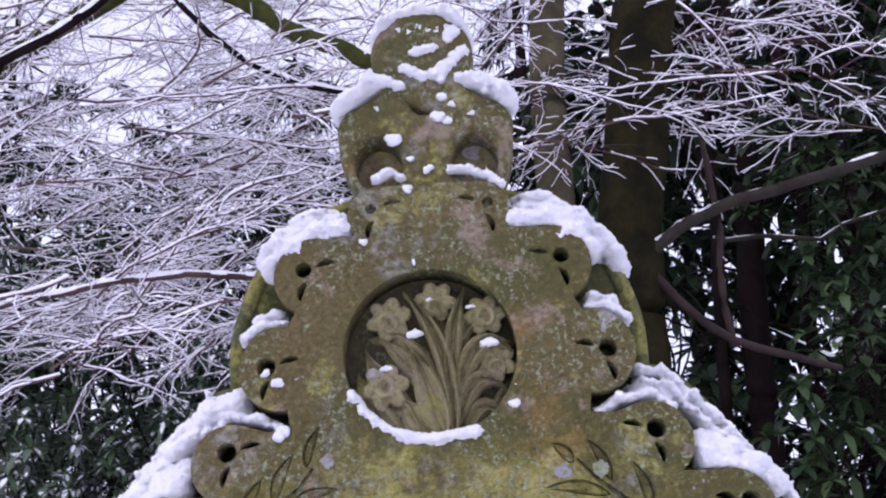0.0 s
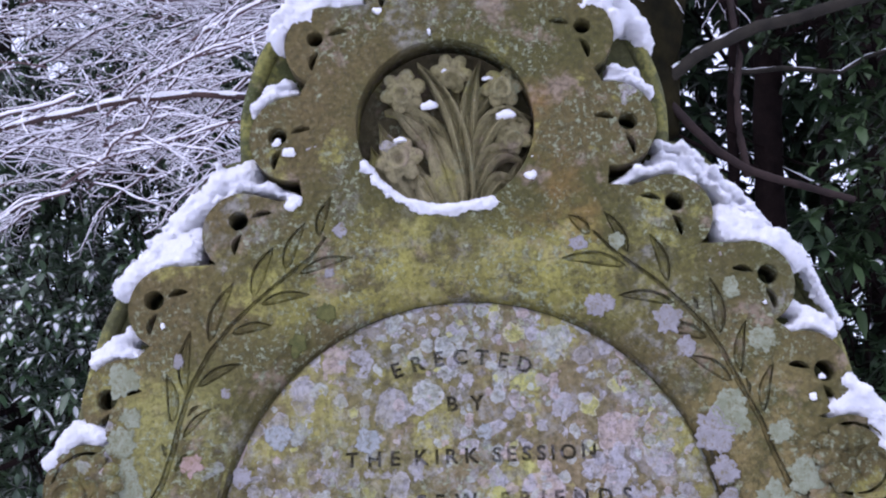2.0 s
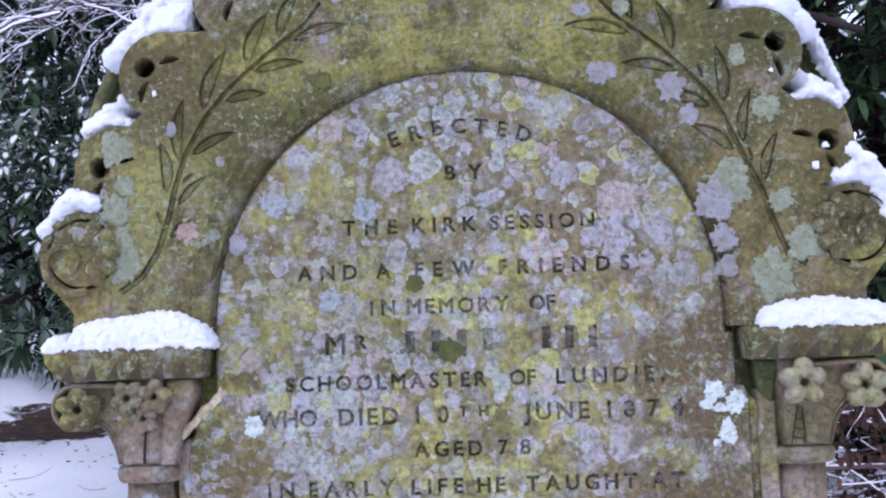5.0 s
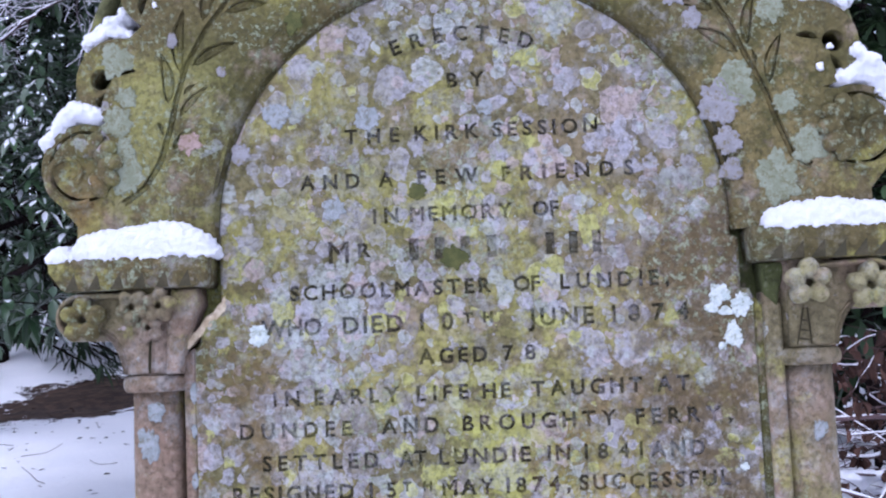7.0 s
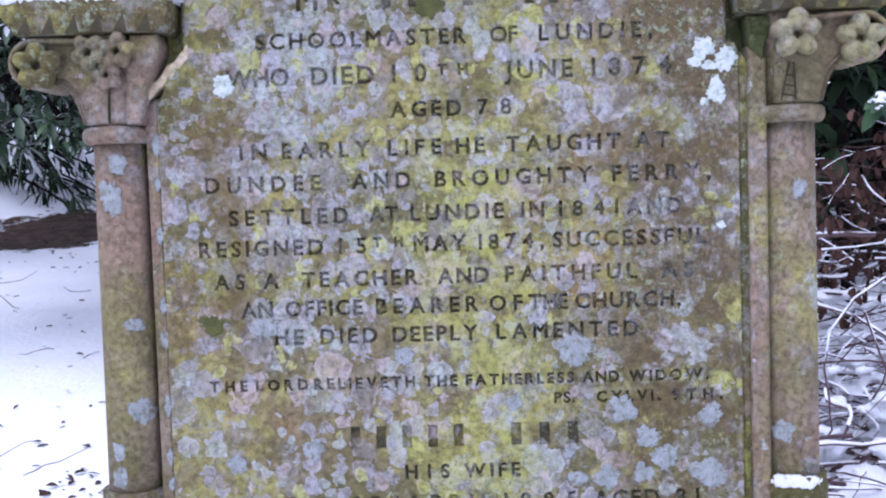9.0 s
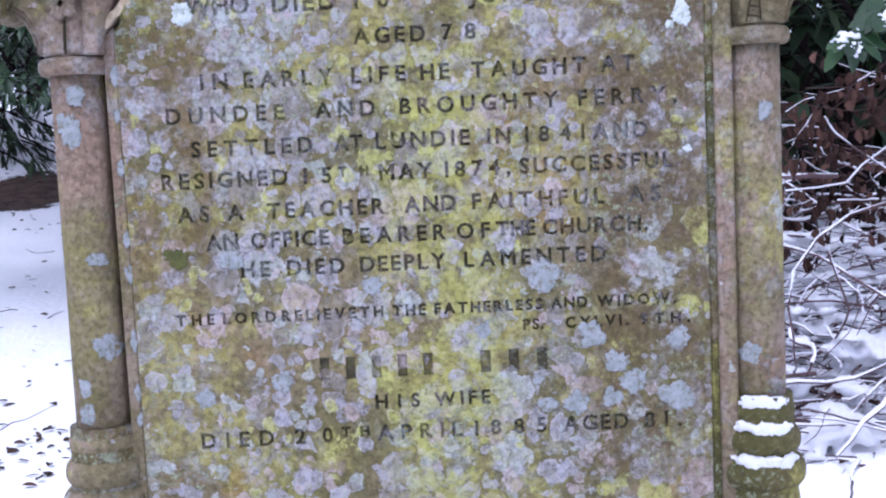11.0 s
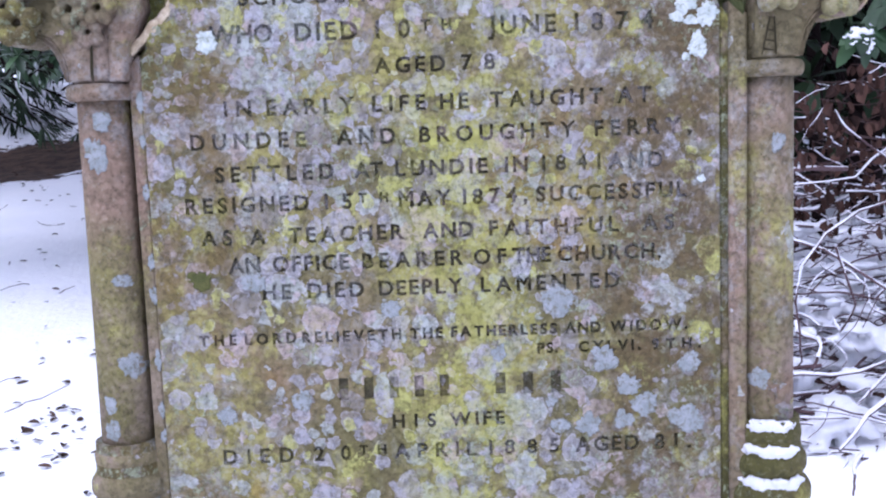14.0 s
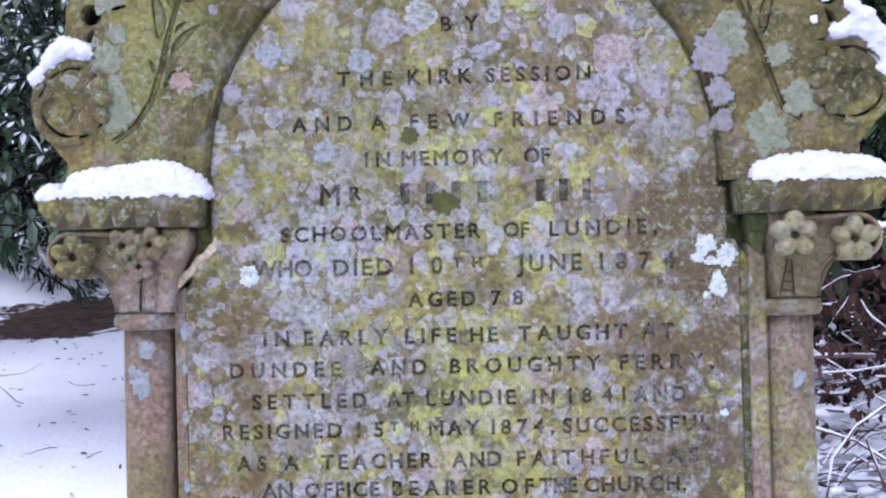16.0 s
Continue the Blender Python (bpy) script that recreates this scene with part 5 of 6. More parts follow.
class Tubes:
    """Gathers many thin tapering tubes into one mesh."""

    def __init__(self):
        self.groups = {}

    def add(self, pts, r0, r1, sides=4, lift=0.0):
        self.groups.setdefault((len(pts), sides), []).append(([tuple(p) for p in pts], r0, r1, lift))

    def mesh(self, name):
        vs, fs, n0 = [np.zeros((0, 3))], [np.zeros((0, 4), int)], 0
        for (m, sides), items in self.groups.items():
            P = np.array([it[0] for it in items])
            r0, r1, lift = (np.array([it[k] for it in items])[:, None] for k in (1, 2, 3))
            d = unit(np.concatenate((P[:, 1:], P[:, -1:]), 1) - np.concatenate((P[:, :1], P[:, :-1]), 1))
            a = unit(np.cross(d, (0.03, 0.02, 1.0)))
            b = np.cross(d, a)
            r = r0 + (r1 - r0) * np.arange(m)[None] / (m - 1)
            lumpy = np.random.default_rng(m + sides).uniform(0.68, 1.28, r.shape)
            r = np.where(lift > 0, r * lumpy, r)  # lying snow is uneven
            t = 2 * np.pi * (np.arange(sides) + 0.5) / sides
            V = P[:, :, None] + r[:, :, None, None] * (a[:, :, None] * np.cos(t)[:, None] + b[:, :, None] * np.sin(t)[:, None])
            V[..., 2] += (lift * r)[:, :, None]
            k = np.arange(len(items))[:, None, None] * (m * sides) + np.arange(m - 1)[None, :, None] * sides
            s0 = np.arange(sides)[None, None]
            s1 = (s0 + 1) % sides
            F = np.stack((k + s0, k + s1, k + sides + s1, k + sides + s0), -1).reshape(-1, 4) + n0
            vs.append(V.reshape(-1, 3))
            fs.append(F)
            n0 += len(items) * m * sides
        return quads(name, np.concatenate(vs), np.concatenate(fs))


def bent(g, p, d, L, n, wander, sag=0.0):
    pts = [p.copy()]
    d = d.normalized()
    for i in range(n):
        d = (d + Vector((g.gauss(0, wander), g.gauss(0, wander), g.gauss(0, wander * 0.7) - sag / n))).normalized()
        pts.append(pts[-1] + d * (L / n))
    return pts


def spray(g, wood, snow, p, d, L, r, level, snowy):
    """A branch that forks into flat sprays of finer twigs, each with snow along its top."""
    n = (9, 6, 4)[level]
    pts = bent(g, p, d, L, n, 0.21 if level else 0.15, 0.16)
    wood.add(pts, r, r * 0.28, 5 if level == 0 else 3)
    if g.random() < snowy:
        a = g.randint(0, 2)
        snow.add([q for q in pts[min(a, level == 0 and 2 or 1):]], r * 0.95 + 0.0019, r * 0.42 + 0.0016, 4 if level < 2 else 3, 1.20)
    if level == 2:
        return
    step = 0.075 if level == 0 else 0.06
    count = int(L / step)
    flip = g.choice((-1, 1))
    for k in range(1, count):
        t = k / count
        i = min(n - 1, int(t * n))
        q = pts[i].lerp(pts[i + 1], t * n - i)
        ax = (pts[i + 1] - pts[i]).normalized()
        flip = -flip
        out = ax.cross(Vector((0.2 * g.gauss(0, 1), 0.35 * g.gauss(0, 1), 1))).normalized() * flip
        dd = ax * 0.8 + out * g.uniform(0.45, 0.9) + Vector((0, 0, g.gauss(0.02, 0.16)))
        l2 = L * (0.50 if level == 0 else 0.42) * (1 - 0.6 * t) * g.uniform(0.5, 1.1)
        if l2 > 0.05:
            spray(g, wood, snow, q, dd, l2, max(0.0014, r * 0.5 * (1 - 0.4 * t)), level + 1, snowy)


def bough(tree, points, r0, r1, name="bough", material=BARK, snow=True, sides=9, thin=0.84):
    """A thick limb through the given places, with snow lying along it."""
    pts = []
    for a, b in zip(points, points[1:]):
        a, b = Vector(a), Vector(b)
        n = max(2, int((b - a).length / 0.08))
        pts += [a.lerp(b, i / n) + 0.012 * noise.noise_vector((a.lerp(b, i / n)) * 3) for i in range(n)]
    pts.append(Vector(points[-1]))
    t = Tubes()
    t.add(pts, r0, r1, sides)
    ob = part(name, t.mesh(name), material, tree, smooth=True)
    if snow:
        t = Tubes()
        t.add([p + Vector((0, 0, 0.001 + 0.006 * noise.noise(p * 9))) for p in pts], r0 * thin + 0.002, r1 * thin + 0.002, 7, 1.32 - thin * 0.9 if thin > 0.7 else 1.18 - thin)
        part("snow_line", t.mesh("snow_line"), SNOW, ob, "snow lying along the branch", smooth=True)
    return ob


class Leaves:
    """Gathers many folded leaves into one mesh."""

    ROWS = ((0.0, 0.5, 1.0), (0.35, 1.0, 0.1)), ((0.0, 0.35, 0.7, 1.0), (0.12, 1.0, 0.85, 0.05)), ((0.0, 0.22, 0.55, 0.84, 1.0), (0.10, 0.72, 1.0, 0.66, 0.08))

    def __init__(self, detail=2):
        self.rows, self.detail = [], detail

    def add(self, p, d, up, L, w, droop=0.25, curl=0.15):
        self.rows.append((*p, *d, *up, L, w, droop, curl))

    def mesh(self, name):
        R = np.array(self.rows).reshape(-1, 13)
        p, d, up = R[:, 0:3], unit(R[:, 3:6]), R[:, 6:9]
        L, w, droop, curl = (R[:, k][:, None, None] for k in (9, 10, 11, 12))
        s = unit(np.cross(d, up))
        u = np.cross(s, d)
        t, k = (np.array(v)[None, :, None] for v in self.ROWS[self.detail])
        m = t.shape[1]
        e = np.array((-1.0, 0.0, 1.0))[None, None]
        V = (p[:, None, None] + d[:, None, None] * (L * t)[..., None] + s[:, None, None] * (e * w * 0.5 * k)[..., None]
             + u[:, None, None] * (abs(e) * curl * w * k)[..., None])
        V[..., 2] -= droop * L * t * t
        base = np.arange(len(R))[:, None, None] * (3 * m) + np.arange(m - 1)[None, :, None] * 3 + np.arange(2)[None, None]
        return quads(name, V.reshape(-1, 3), np.stack((base, base + 1, base + 4, base + 3), -1).reshape(-1, 4))


def whorl(g, leaves, snow, p, axis, size, snowy, count=8, broad=0.30):
    """A rosette of long evergreen leaves at a shoot's end."""
    axis = axis.normalized()
    a = axis.orthogonal().normalized()
    b = axis.cross(a)
    for k in range(count):
        t = 2 * math.pi * (k + g.uniform(-0.25, 0.25)) / count
        d = a * math.cos(t) + b * math.sin(t) + axis * g.uniform(0.0, 0.55)
        L = size * g.uniform(0.75, 1.15)
        droop = g.uniform(0.1, 0.5)
        leaves.add(p, d, Vector((0, 0, 1)), L, L * broad * g.uniform(0.87, 1.13), droop)
        if g.random() < snowy:
            snow.add(p + Vector((0, 0, 0.007)) + d.normalized() * L * g.uniform(0.1, 0.3), d, Vector((0, 0, 1)), L * g.uniform(0.35, 0.65), L * broad * 0.7, droop * 1.2, 0.05)


def shrub(label, blobs, count, size, snowy, seed, material=LEAF, root=None, broad=0.30, per=8, detail=1):
    """An evergreen shrub: stems, and shoots with leaf rosettes filling uneven masses (x, y, z, rx, ry, rz)."""
    g = random.Random(seed)
    ob = tagged(new("evergreen_shrub"), label, "shrub")
    cx = sum(b[0] for b in blobs) / len(blobs)
    cy = sum(b[1] for b in blobs) / len(blobs)
    ob.location = (cx, cy, height_at(cx, cy))
    shift = Matrix.Translation((-cx, -cy, -height_at(cx, cy)))
    stems, leaves, snow = Tubes(), Leaves(detail), Leaves(1)
    weights = [b[3] * b[4] * b[5] for b in blobs]
    fx, fy = root or (cx, cy + 0.3)
    foot = Vector((fx, fy, height_at(fx, fy) - 0.1))
    for b in blobs:
        q = Vector((b[0], b[1] + 0.4 * b[4], b[2]))
        stems.add([foot.lerp(q, i / 8) + 0.12 * noise.noise_vector(foot.lerp(q, i / 8) * 1.3) * (1 if i else 0) for i in range(9)], 0.045, 0.02, 6)
        for _ in range(4):
            q = Vector((b[0] + g.uniform(-0.6, 0.6) * b[3], b[1] + g.uniform(-0.6, 0.6) * b[4], b[2] + b[5] * g.uniform(-0.2, 0.7)))
            base = Vector((b[0] + g.uniform(-0.3, 0.3) * b[3], b[1] + 0.5 * b[4], b[2] - 0.8 * b[5]))
            stems.add([base.lerp(q, i / 6) + 0.10 * noise.noise_vector(base.lerp(q, i / 6) * 1.7) * (1 if 0 < i else 0) for i in range(7)], 0.016, 0.006, 5)
    for _ in range(count):
        b = g.choices(blobs, weights)[0]
        while True:
            v = Vector((g.uniform(-1, 1), g.uniform(-1, 1), g.uniform(-1, 1)))
            if 0.25 < v.length < 1 and noise.noise(v * 2.1 + Vector((seed, 0, 0))) > -0.18:
                break
        p = Vector((b[0] + v.x * b[3], b[1] + v.y * b[4], b[2] + v.z * b[5]))
        axis = Vector((v.x * b[5], v.y * b[5] - 0.35, v.z * b[3] + 0.5)) + Vector((g.gauss(0, 0.3), g.gauss(0, 0.3), g.gauss(0, 0.3)))
        whorl(g, leaves, snow, p, axis, size, snowy * (0.4 + 0.6 * (v.z > 0)), per, broad)
        axis.normalize()
        stems.add([p - axis * size * 1.6, p - axis * size * 0.7, p], 0.006, 0.004, 3)
    for name, what, mat in (("stem_mass", stems, BARK), ("foliage", leaves, material), ("leaf_snow", snow, SNOW)):
        me = what.mesh(name)
        me.transform(shift)
        tagged(part(name, me, mat, ob), kind="stuff")
    return ob


def tree(label, x, y, kind="tree"):
    ob = tagged(new("tree"), label, "tree")
    ob.location = (x, y, height_at(x, y))
    return ob


def settle(ob):
    """Bring parts drawn in place into their thing's own space."""
    for c in ob.children:
        c.data.transform(Matrix.Translation(-ob.location))
        for cc in c.children:
            cc.data.transform(Matrix.Translation(-ob.location))


def twigs(ob, seed, starts, snowy):
    g = random.Random(seed)
    wood, snow = Tubes(), Tubes()
    for p, d, L, r in starts(g):
        spray(g, wood, snow, Vector(p), Vector(d), L, r, 0, snowy)
    tagged(part("twig_mass", wood.mesh("twig_mass"), TWIG, ob, "fine purplish-brown twigs"), kind="stuff")
    tagged(part("twig_snow", snow.mesh("twig_snow"), SNOW_FINE, ob, "snow lying along every twig"), kind="stuff")


# bare tree whose snowy sprays fill the left
t1 = tree("bare broadleaf tree with snow lying along every spreading twig", -4.2, 4.6)
bough(t1, [(-4.2, 4.6, -0.2), (-4.1, 4.6, 2.0), (-4.3, 4.7, 5.0), (-4.2, 4.7, 8.0)], 0.19, 0.09, "trunk", BARK_MOSS, False)
bough(t1, [(-4.15, 4.6, 4.4), (-2.6, 3.9, 5.3), (-1.50, 3.2, 5.35), (-1.02, 3.0, 4.96), (-0.72, 3.0, 4.73), (-0.30, 3.05, 4.53)], 0.075, 0.048, "bough", BARK_GREEN)
bough(t1, [(-4.15, 4.6, 4.6), (-2.8, 3.8, 6.4), (-1.65, 3.1, 5.45), (-1.34, 3.0, 4.95), (-1.19, 3.0, 4.77), (-0.98, 3.0, 4.58), (-0.72, 3.0, 4.43), (-0.46, 3.0, 4.36)], 0.042, 0.016, "bough")
bough(t1, [(-4.1, 4.6, 3.0), (-2.4, 2.9, 4.14), (-2.03, 2.5, 4.36), (-1.83, 2.5, 4.47), (-1.63, 2.5, 4.61), (-1.3, 2.5, 4.95)], 0.036, 0.020, "bough", BARK, True, 9, 0.92)
bough(t1, [(-4.1, 4.6, 3.6), (-2.4, 3.4, 3.46), (-1.62, 3.0, 3.42), (-1.26, 3.0, 3.45), (-0.94, 3.0, 3.41), (-0.5, 3.1, 3.36)], 0.010, 0.017, "bough", TWIG_DARK, True, 8, 0.98)


def left_starts(g):
    for _ in range(196):
        y = g.uniform(2.6, 7.0)
        k = (y + 1.75) / 4.75
        x = g.uniform(-2.6, -0.3) * k
        z = 1.7 + g.uniform(1.25, 3.5) * k
        e = g.choice((1, 1, -1))
        yield (x, y, z), (g.uniform(0.6, 1.0) * e, g.uniform(-0.5, 0.5), e * g.uniform(0.02, 0.50)), g.uniform(0.8, 1.4), g.uniform(0.005, 0.009)


def far_starts(g):
    for _ in range(42):
        y = g.uniform(7.0, 9.5)
        k = (y + 1.75) / 4.75
        yield (g.uniform(-2.8, 0.2) * k, y, 1.7 + g.uniform(1.6, 3.6) * k), (g.uniform(0.3, 1.0) * g.choice((1, 1, -1)), g.uniform(-0.4, 0.4), g.uniform(-0.35, 0.35)), g.uniform(1.0, 1.6), g.uniform(0.008, 0.012)


twigs(t1, 11, left_starts, 0.95)
settle(t1)

t4 = tree("snow-laden bare tree standing further back", -5.2, 8.6)
bough(t4, [(-5.2, 8.6, 0.2), (-5.0, 8.6, 3.0), (-5.3, 8.6, 9.0)], 0.16, 0.08, "trunk", BARK, False)
bough(t4, [(-5.1, 8.6, 4.0), (-3.2, 8.3, 6.0), (-1.0, 8.2, 7.2)], 0.06, 0.03, "bough")
twigs(t4, 15, far_starts, 0.97)
settle(t4)

# dark trunk behind the stone, with boughs to the right
t2 = tree("dark mossy broadleaf tree with forked trunk and snow-lined branches", 0.95, 3.5)
bough(t2, [(0.92, 3.5, -0.3), (0.88, 3.5, 2.2), (0.90, 3.5, 3.3), (0.93, 3.5, 3.7), (1.06, 3.5, 4.4), (1.18, 3.5, 5.1), (1.35, 3.5, 7.0)], 0.15, 0.19, "trunk", BARK_MOSS, False, 14)
bough(t2, [(0.98, 3.45, 3.52), (1.06, 3.4, 3.60), (1.18, 3.4, 3.69), (1.30, 3.4, 3.74), (1.50, 3.4, 3.82), (1.70, 3.4, 3.86), (1.96, 3.4, 3.93), (2.31, 3.4, 4.02), (3.0, 3.4, 4.2)], 0.034, 0.026, "bough", BARK_OLIVE, True, 9, 0.64)
bough(t2, [(0.96, 3.45, 3.52), (1.03, 3.4, 3.41), (1.12, 3.4, 3.29), (1.23, 3.4, 3.17), (1.36, 3.4, 3.07), (1.48, 3.4, 3.02), (1.9, 3.5, 2.92)], 0.024, 0.018, "bough", BARK_BROWN, True, 9, 0.42)
bough(t2, [(1.36, 3.42, 4.3), (1.38, 3.42, 3.9), (1.40, 3.42, 3.68), (1.36, 3.42, 3.48), (1.35, 3.42, 3.24), (1.37, 3.42, 3.04)], 0.014, 0.020, "hanging_branch", BARK_BROWN, False, 8)
bough(t2, [(1.55, 4.2, 3.92), (1.63, 4.2, 3.90), (1.85, 4.2, 3.91), (2.17, 4.2, 3.86), (2.33, 4.2, 3.95), (2.8, 4.2, 4.1)], 0.016, 0.010, "bough", BARK_OLIVE, True, 8, 0.45)


def right_starts(g):
    for _ in range(62):
        y = g.uniform(2.4, 5.0)
        k = (y + 1.75) / 4.75
        x = (0.15 + 2.1 * g.random() ** 1.4) * k
        z = 1.7 + g.uniform(2.25, 3.4) * k
        yield (x, y, z), (g.uniform(0.4, 1.0) * g.choice((1, -1)), g.uniform(-0.5, 0.5), g.uniform(-0.35, 0.3)), g.uniform(0.7, 1.3), g.uniform(0.0032, 0.0062)


twigs(t2, 21, right_starts, 0.68)
settle(t2)

t3 = tree("slim pale-barked tree standing further back", 0.72, 4.6)
bough(t3, [(0.66, 4.6, -0.2), (0.68, 4.6, 4.4), (0.70, 4.6, 5.2), (0.75, 4.6, 5.9), (0.80, 4.6, 8.0)], 0.115, 0.125, "trunk", BARK_LICHEN, False, 12)
settle(t3)
for k, (x, y, r) in enumerate(((1.74, 5.0, 0.045), (1.98, 5.05, 0.11), (2.36, 5.1, 0.045), (3.1, 6.2, 0.12))):
    t = tree("dark bare trunk among the evergreens", x, y)
    bough(t, [(x, y, height_at(x, y) - 0.2), (x - 0.08, y, 2.6), (x - 0.04, y, 3.5), (x + 0.07, y, 4.6), (x + 0.1, y, 8.5)], r, r * 0.7, "trunk", BARK, False, 9)
    for z, e in ((2.6, 1), (3.5, -1), (4.4, 1)):
        bough(t, [(x, y, z), (x + e * 0.35, y - 0.1, z + 0.12), (x + e * 0.8, y - 0.2, z + 0.35)], r * 0.25, r * 0.1, "bough", BARK, k > 2, 6)
    settle(t)

# evergreens
shrub("glossy evergreen shrub sprinkled with snow", [(-2.7, 5.2, 2.45, 1.0, 0.8, 1.0), (-1.7, 5.4, 2.85, 0.9, 0.7, 0.9), (-3.5, 5.6, 2.35, 0.9, 0.7, 1.0), (-1.0, 5.6, 3.2, 0.8, 0.7, 0.8), (-2.4, 4.6, 2.0, 0.6, 0.4, 0.6)], 1000, 0.13, 0.66, 31, LEAF, (-7.5, 6.0), 0.38, 8)
shrub("broad-leaved laurel shrub with a little snow", [(2.25, 3.9, 2.75, 0.75, 0.4, 0.75), (2.9, 4.2, 3.3, 0.8, 0.5, 0.9), (1.75, 3.8, 2.2, 0.5, 0.35, 0.6), (2.6, 4.6, 4.3, 0.8, 0.5, 0.8), (3.0, 4.7, 2.0, 0.7, 0.4, 0.6)], 640, 0.125, 0.08, 32, LEAF_BROAD, (3.9, 5.4), 0.46, 6, 1)
# last two masses: a canopy added out of view to shade the background
shrub("dark evergreen tree mass behind the trunks", [(3.9, 7.2, 4.4, 1.3, 0.8, 1.6), (1.4, 7.6, 2.6, 1.3, 0.8, 1.6), (3.4, 7.4, 1.8, 1.5, 0.9, 1.4), (2.5, 6.4, 3.0, 1.2, 0.5, 0.9), (2.2, 7.8, 4.6, 1.0, 0.6, 1.0), (1.0, 8.6, 5.6, 1.0, 0.6, 1.6), (2.7, 6.2, 1.7, 1.0, 0.5, 0.7), (1.9, 6.4, 1.3, 0.9, 0.5, 0.7), (2.3, 4.4, 1.45, 0.7, 0.35, 0.5), (2.0, 8.8, 6.6, 1.5, 0.6, 1.5), (3.6, 8.6, 7.6, 1.8, 0.6, 1.4), (3.6, 7.2, 6.4, 1.7, 0.9, 1.3), (2.0, 7.6, 6.6, 1.2, 0.8, 1.2), (2.6, 5.6, 8.4, 2.4, 1.8, 0.8), (0.6, 5.6, 8.9, 1.6, 1.6, 0.7)], 2700, 0.26, 0.02, 33, LEAF_DARK, (4.8, 8.0), 0.40, 7)
shrub("dark evergreen mass at the back", [(-3.6, 8.5, 3.1, 1.6, 0.9, 1.2), (-1.6, 8.8, 3.3, 1.4, 0.9, 1.4), (-5.4, 8.4, 3.2, 1.3, 0.9, 1.2), (0.3, 8.6, 2.9, 1.4, 0.9, 1.6), (-4.6, 9.6, 5.4, 2.0, 0.8, 1.3), (-1.6, 9.8, 5.8, 1.9, 0.8, 1.3), (-4.7, 9.6, 7.3, 2.0, 0.8, 1.1), (-2.2, 9.9, 7.6, 1.8, 0.8, 1.0)], 1000, 0.23, 0.7, 34, LEAF_DARK, (-10.0, 9.5))
shrub("tall evergreen shrub with snow on its drooping leaves", [(-3.2, 7.2, 4.2, 1.3, 0.7, 1.1), (-1.6, 7.4, 4.6, 1.2, 0.7, 1.1), (-4.4, 7.4, 4.6, 1.1, 0.7, 1.2), (-2.4, 7.6, 5.6, 1.3, 0.6, 0.8)], 950, 0.17, 0.65, 36, LEAF, (-9.0, 8.5))


def laurel_shoot(shoots, root):
    """A low shoot of broad drooping leaves, with clotted snow lying on them."""
    g = random.Random(35)
    ob = tagged(new("laurel_shoot"), "low laurel shoot with clotted snow on broad green leaves", "shrub")
    ob.location = (*root, height_at(*root))
    stems, leaves, bm = Tubes(), Leaves(), bmesh.new()
    foot = ob.location.copy()
    elbow = Vector((2.25, 2.75, 1.15))
    for p, count, drift_share in shoots:
        p = Vector(p)
        stems.add([foot, foot.lerp(elbow, 0.5) + Vector((0.1, 0, 0.1)), elbow, elbow.lerp(p, 0.5) + Vector((0, 0, 0.08)), p], 0.014, 0.005, 6)
        for k in range(count):
            a = 2 * math.pi * (k + g.uniform(-0.2, 0.2)) / count
            d = Vector((math.cos(a), 0.6 * math.sin(a) - 0.35, g.uniform(-0.95, -0.35) + 0.25 * math.sin(a))).normalized()
            up = Vector((0.1 * math.cos(a), -0.75, 0.65))
            L = g.uniform(0.10, 0.14)
            w = L * g.uniform(0.38, 0.48)
            droop = g.uniform(0.05, 0.25)
            leaves.add(p, d, up, L, w, droop, 0.10)
            if g.random() < drift_share:
                s = d.cross(up).normalized()
                lift = s.cross(d) * 0.005
                for _ in range(32):
                    t, e = g.uniform(0.10, 0.84), g.gauss(0, 0.22)
                    q = p + d * (L * t) + s * (e * w) + lift + Vector((0, 0, -droop * L * t * t))
                    r = g.uniform(0.005, 0.010)
                    ball(bm, q.x, q.y, q.z, r, r, r * 0.6, 0, 1)
    shift = Matrix.Translation(-ob.location)
    for name, me, mat in (("stem", stems.mesh("stem"), BARK), ("foliage", leaves.mesh("foliage"), LEAF_LAUREL), ("leaf_snow", melt(bm, 0.0045, 0.003, 120), SNOW)):
        me.transform(shift)
        tagged(part(name, me, mat, ob, smooth=True), kind="stuff")


laurel_shoot((((1.475, 2.2, 1.455), 9, 0.6), ((1.585, 2.22, 1.525), 9, 0.55), ((1.72, 2.3, 1.53), 8, 0.5), ((1.66, 2.4, 1.60), 8, 0.3), ((1.85, 2.4, 1.45), 8, 0.7)), (2.9, 3.1))


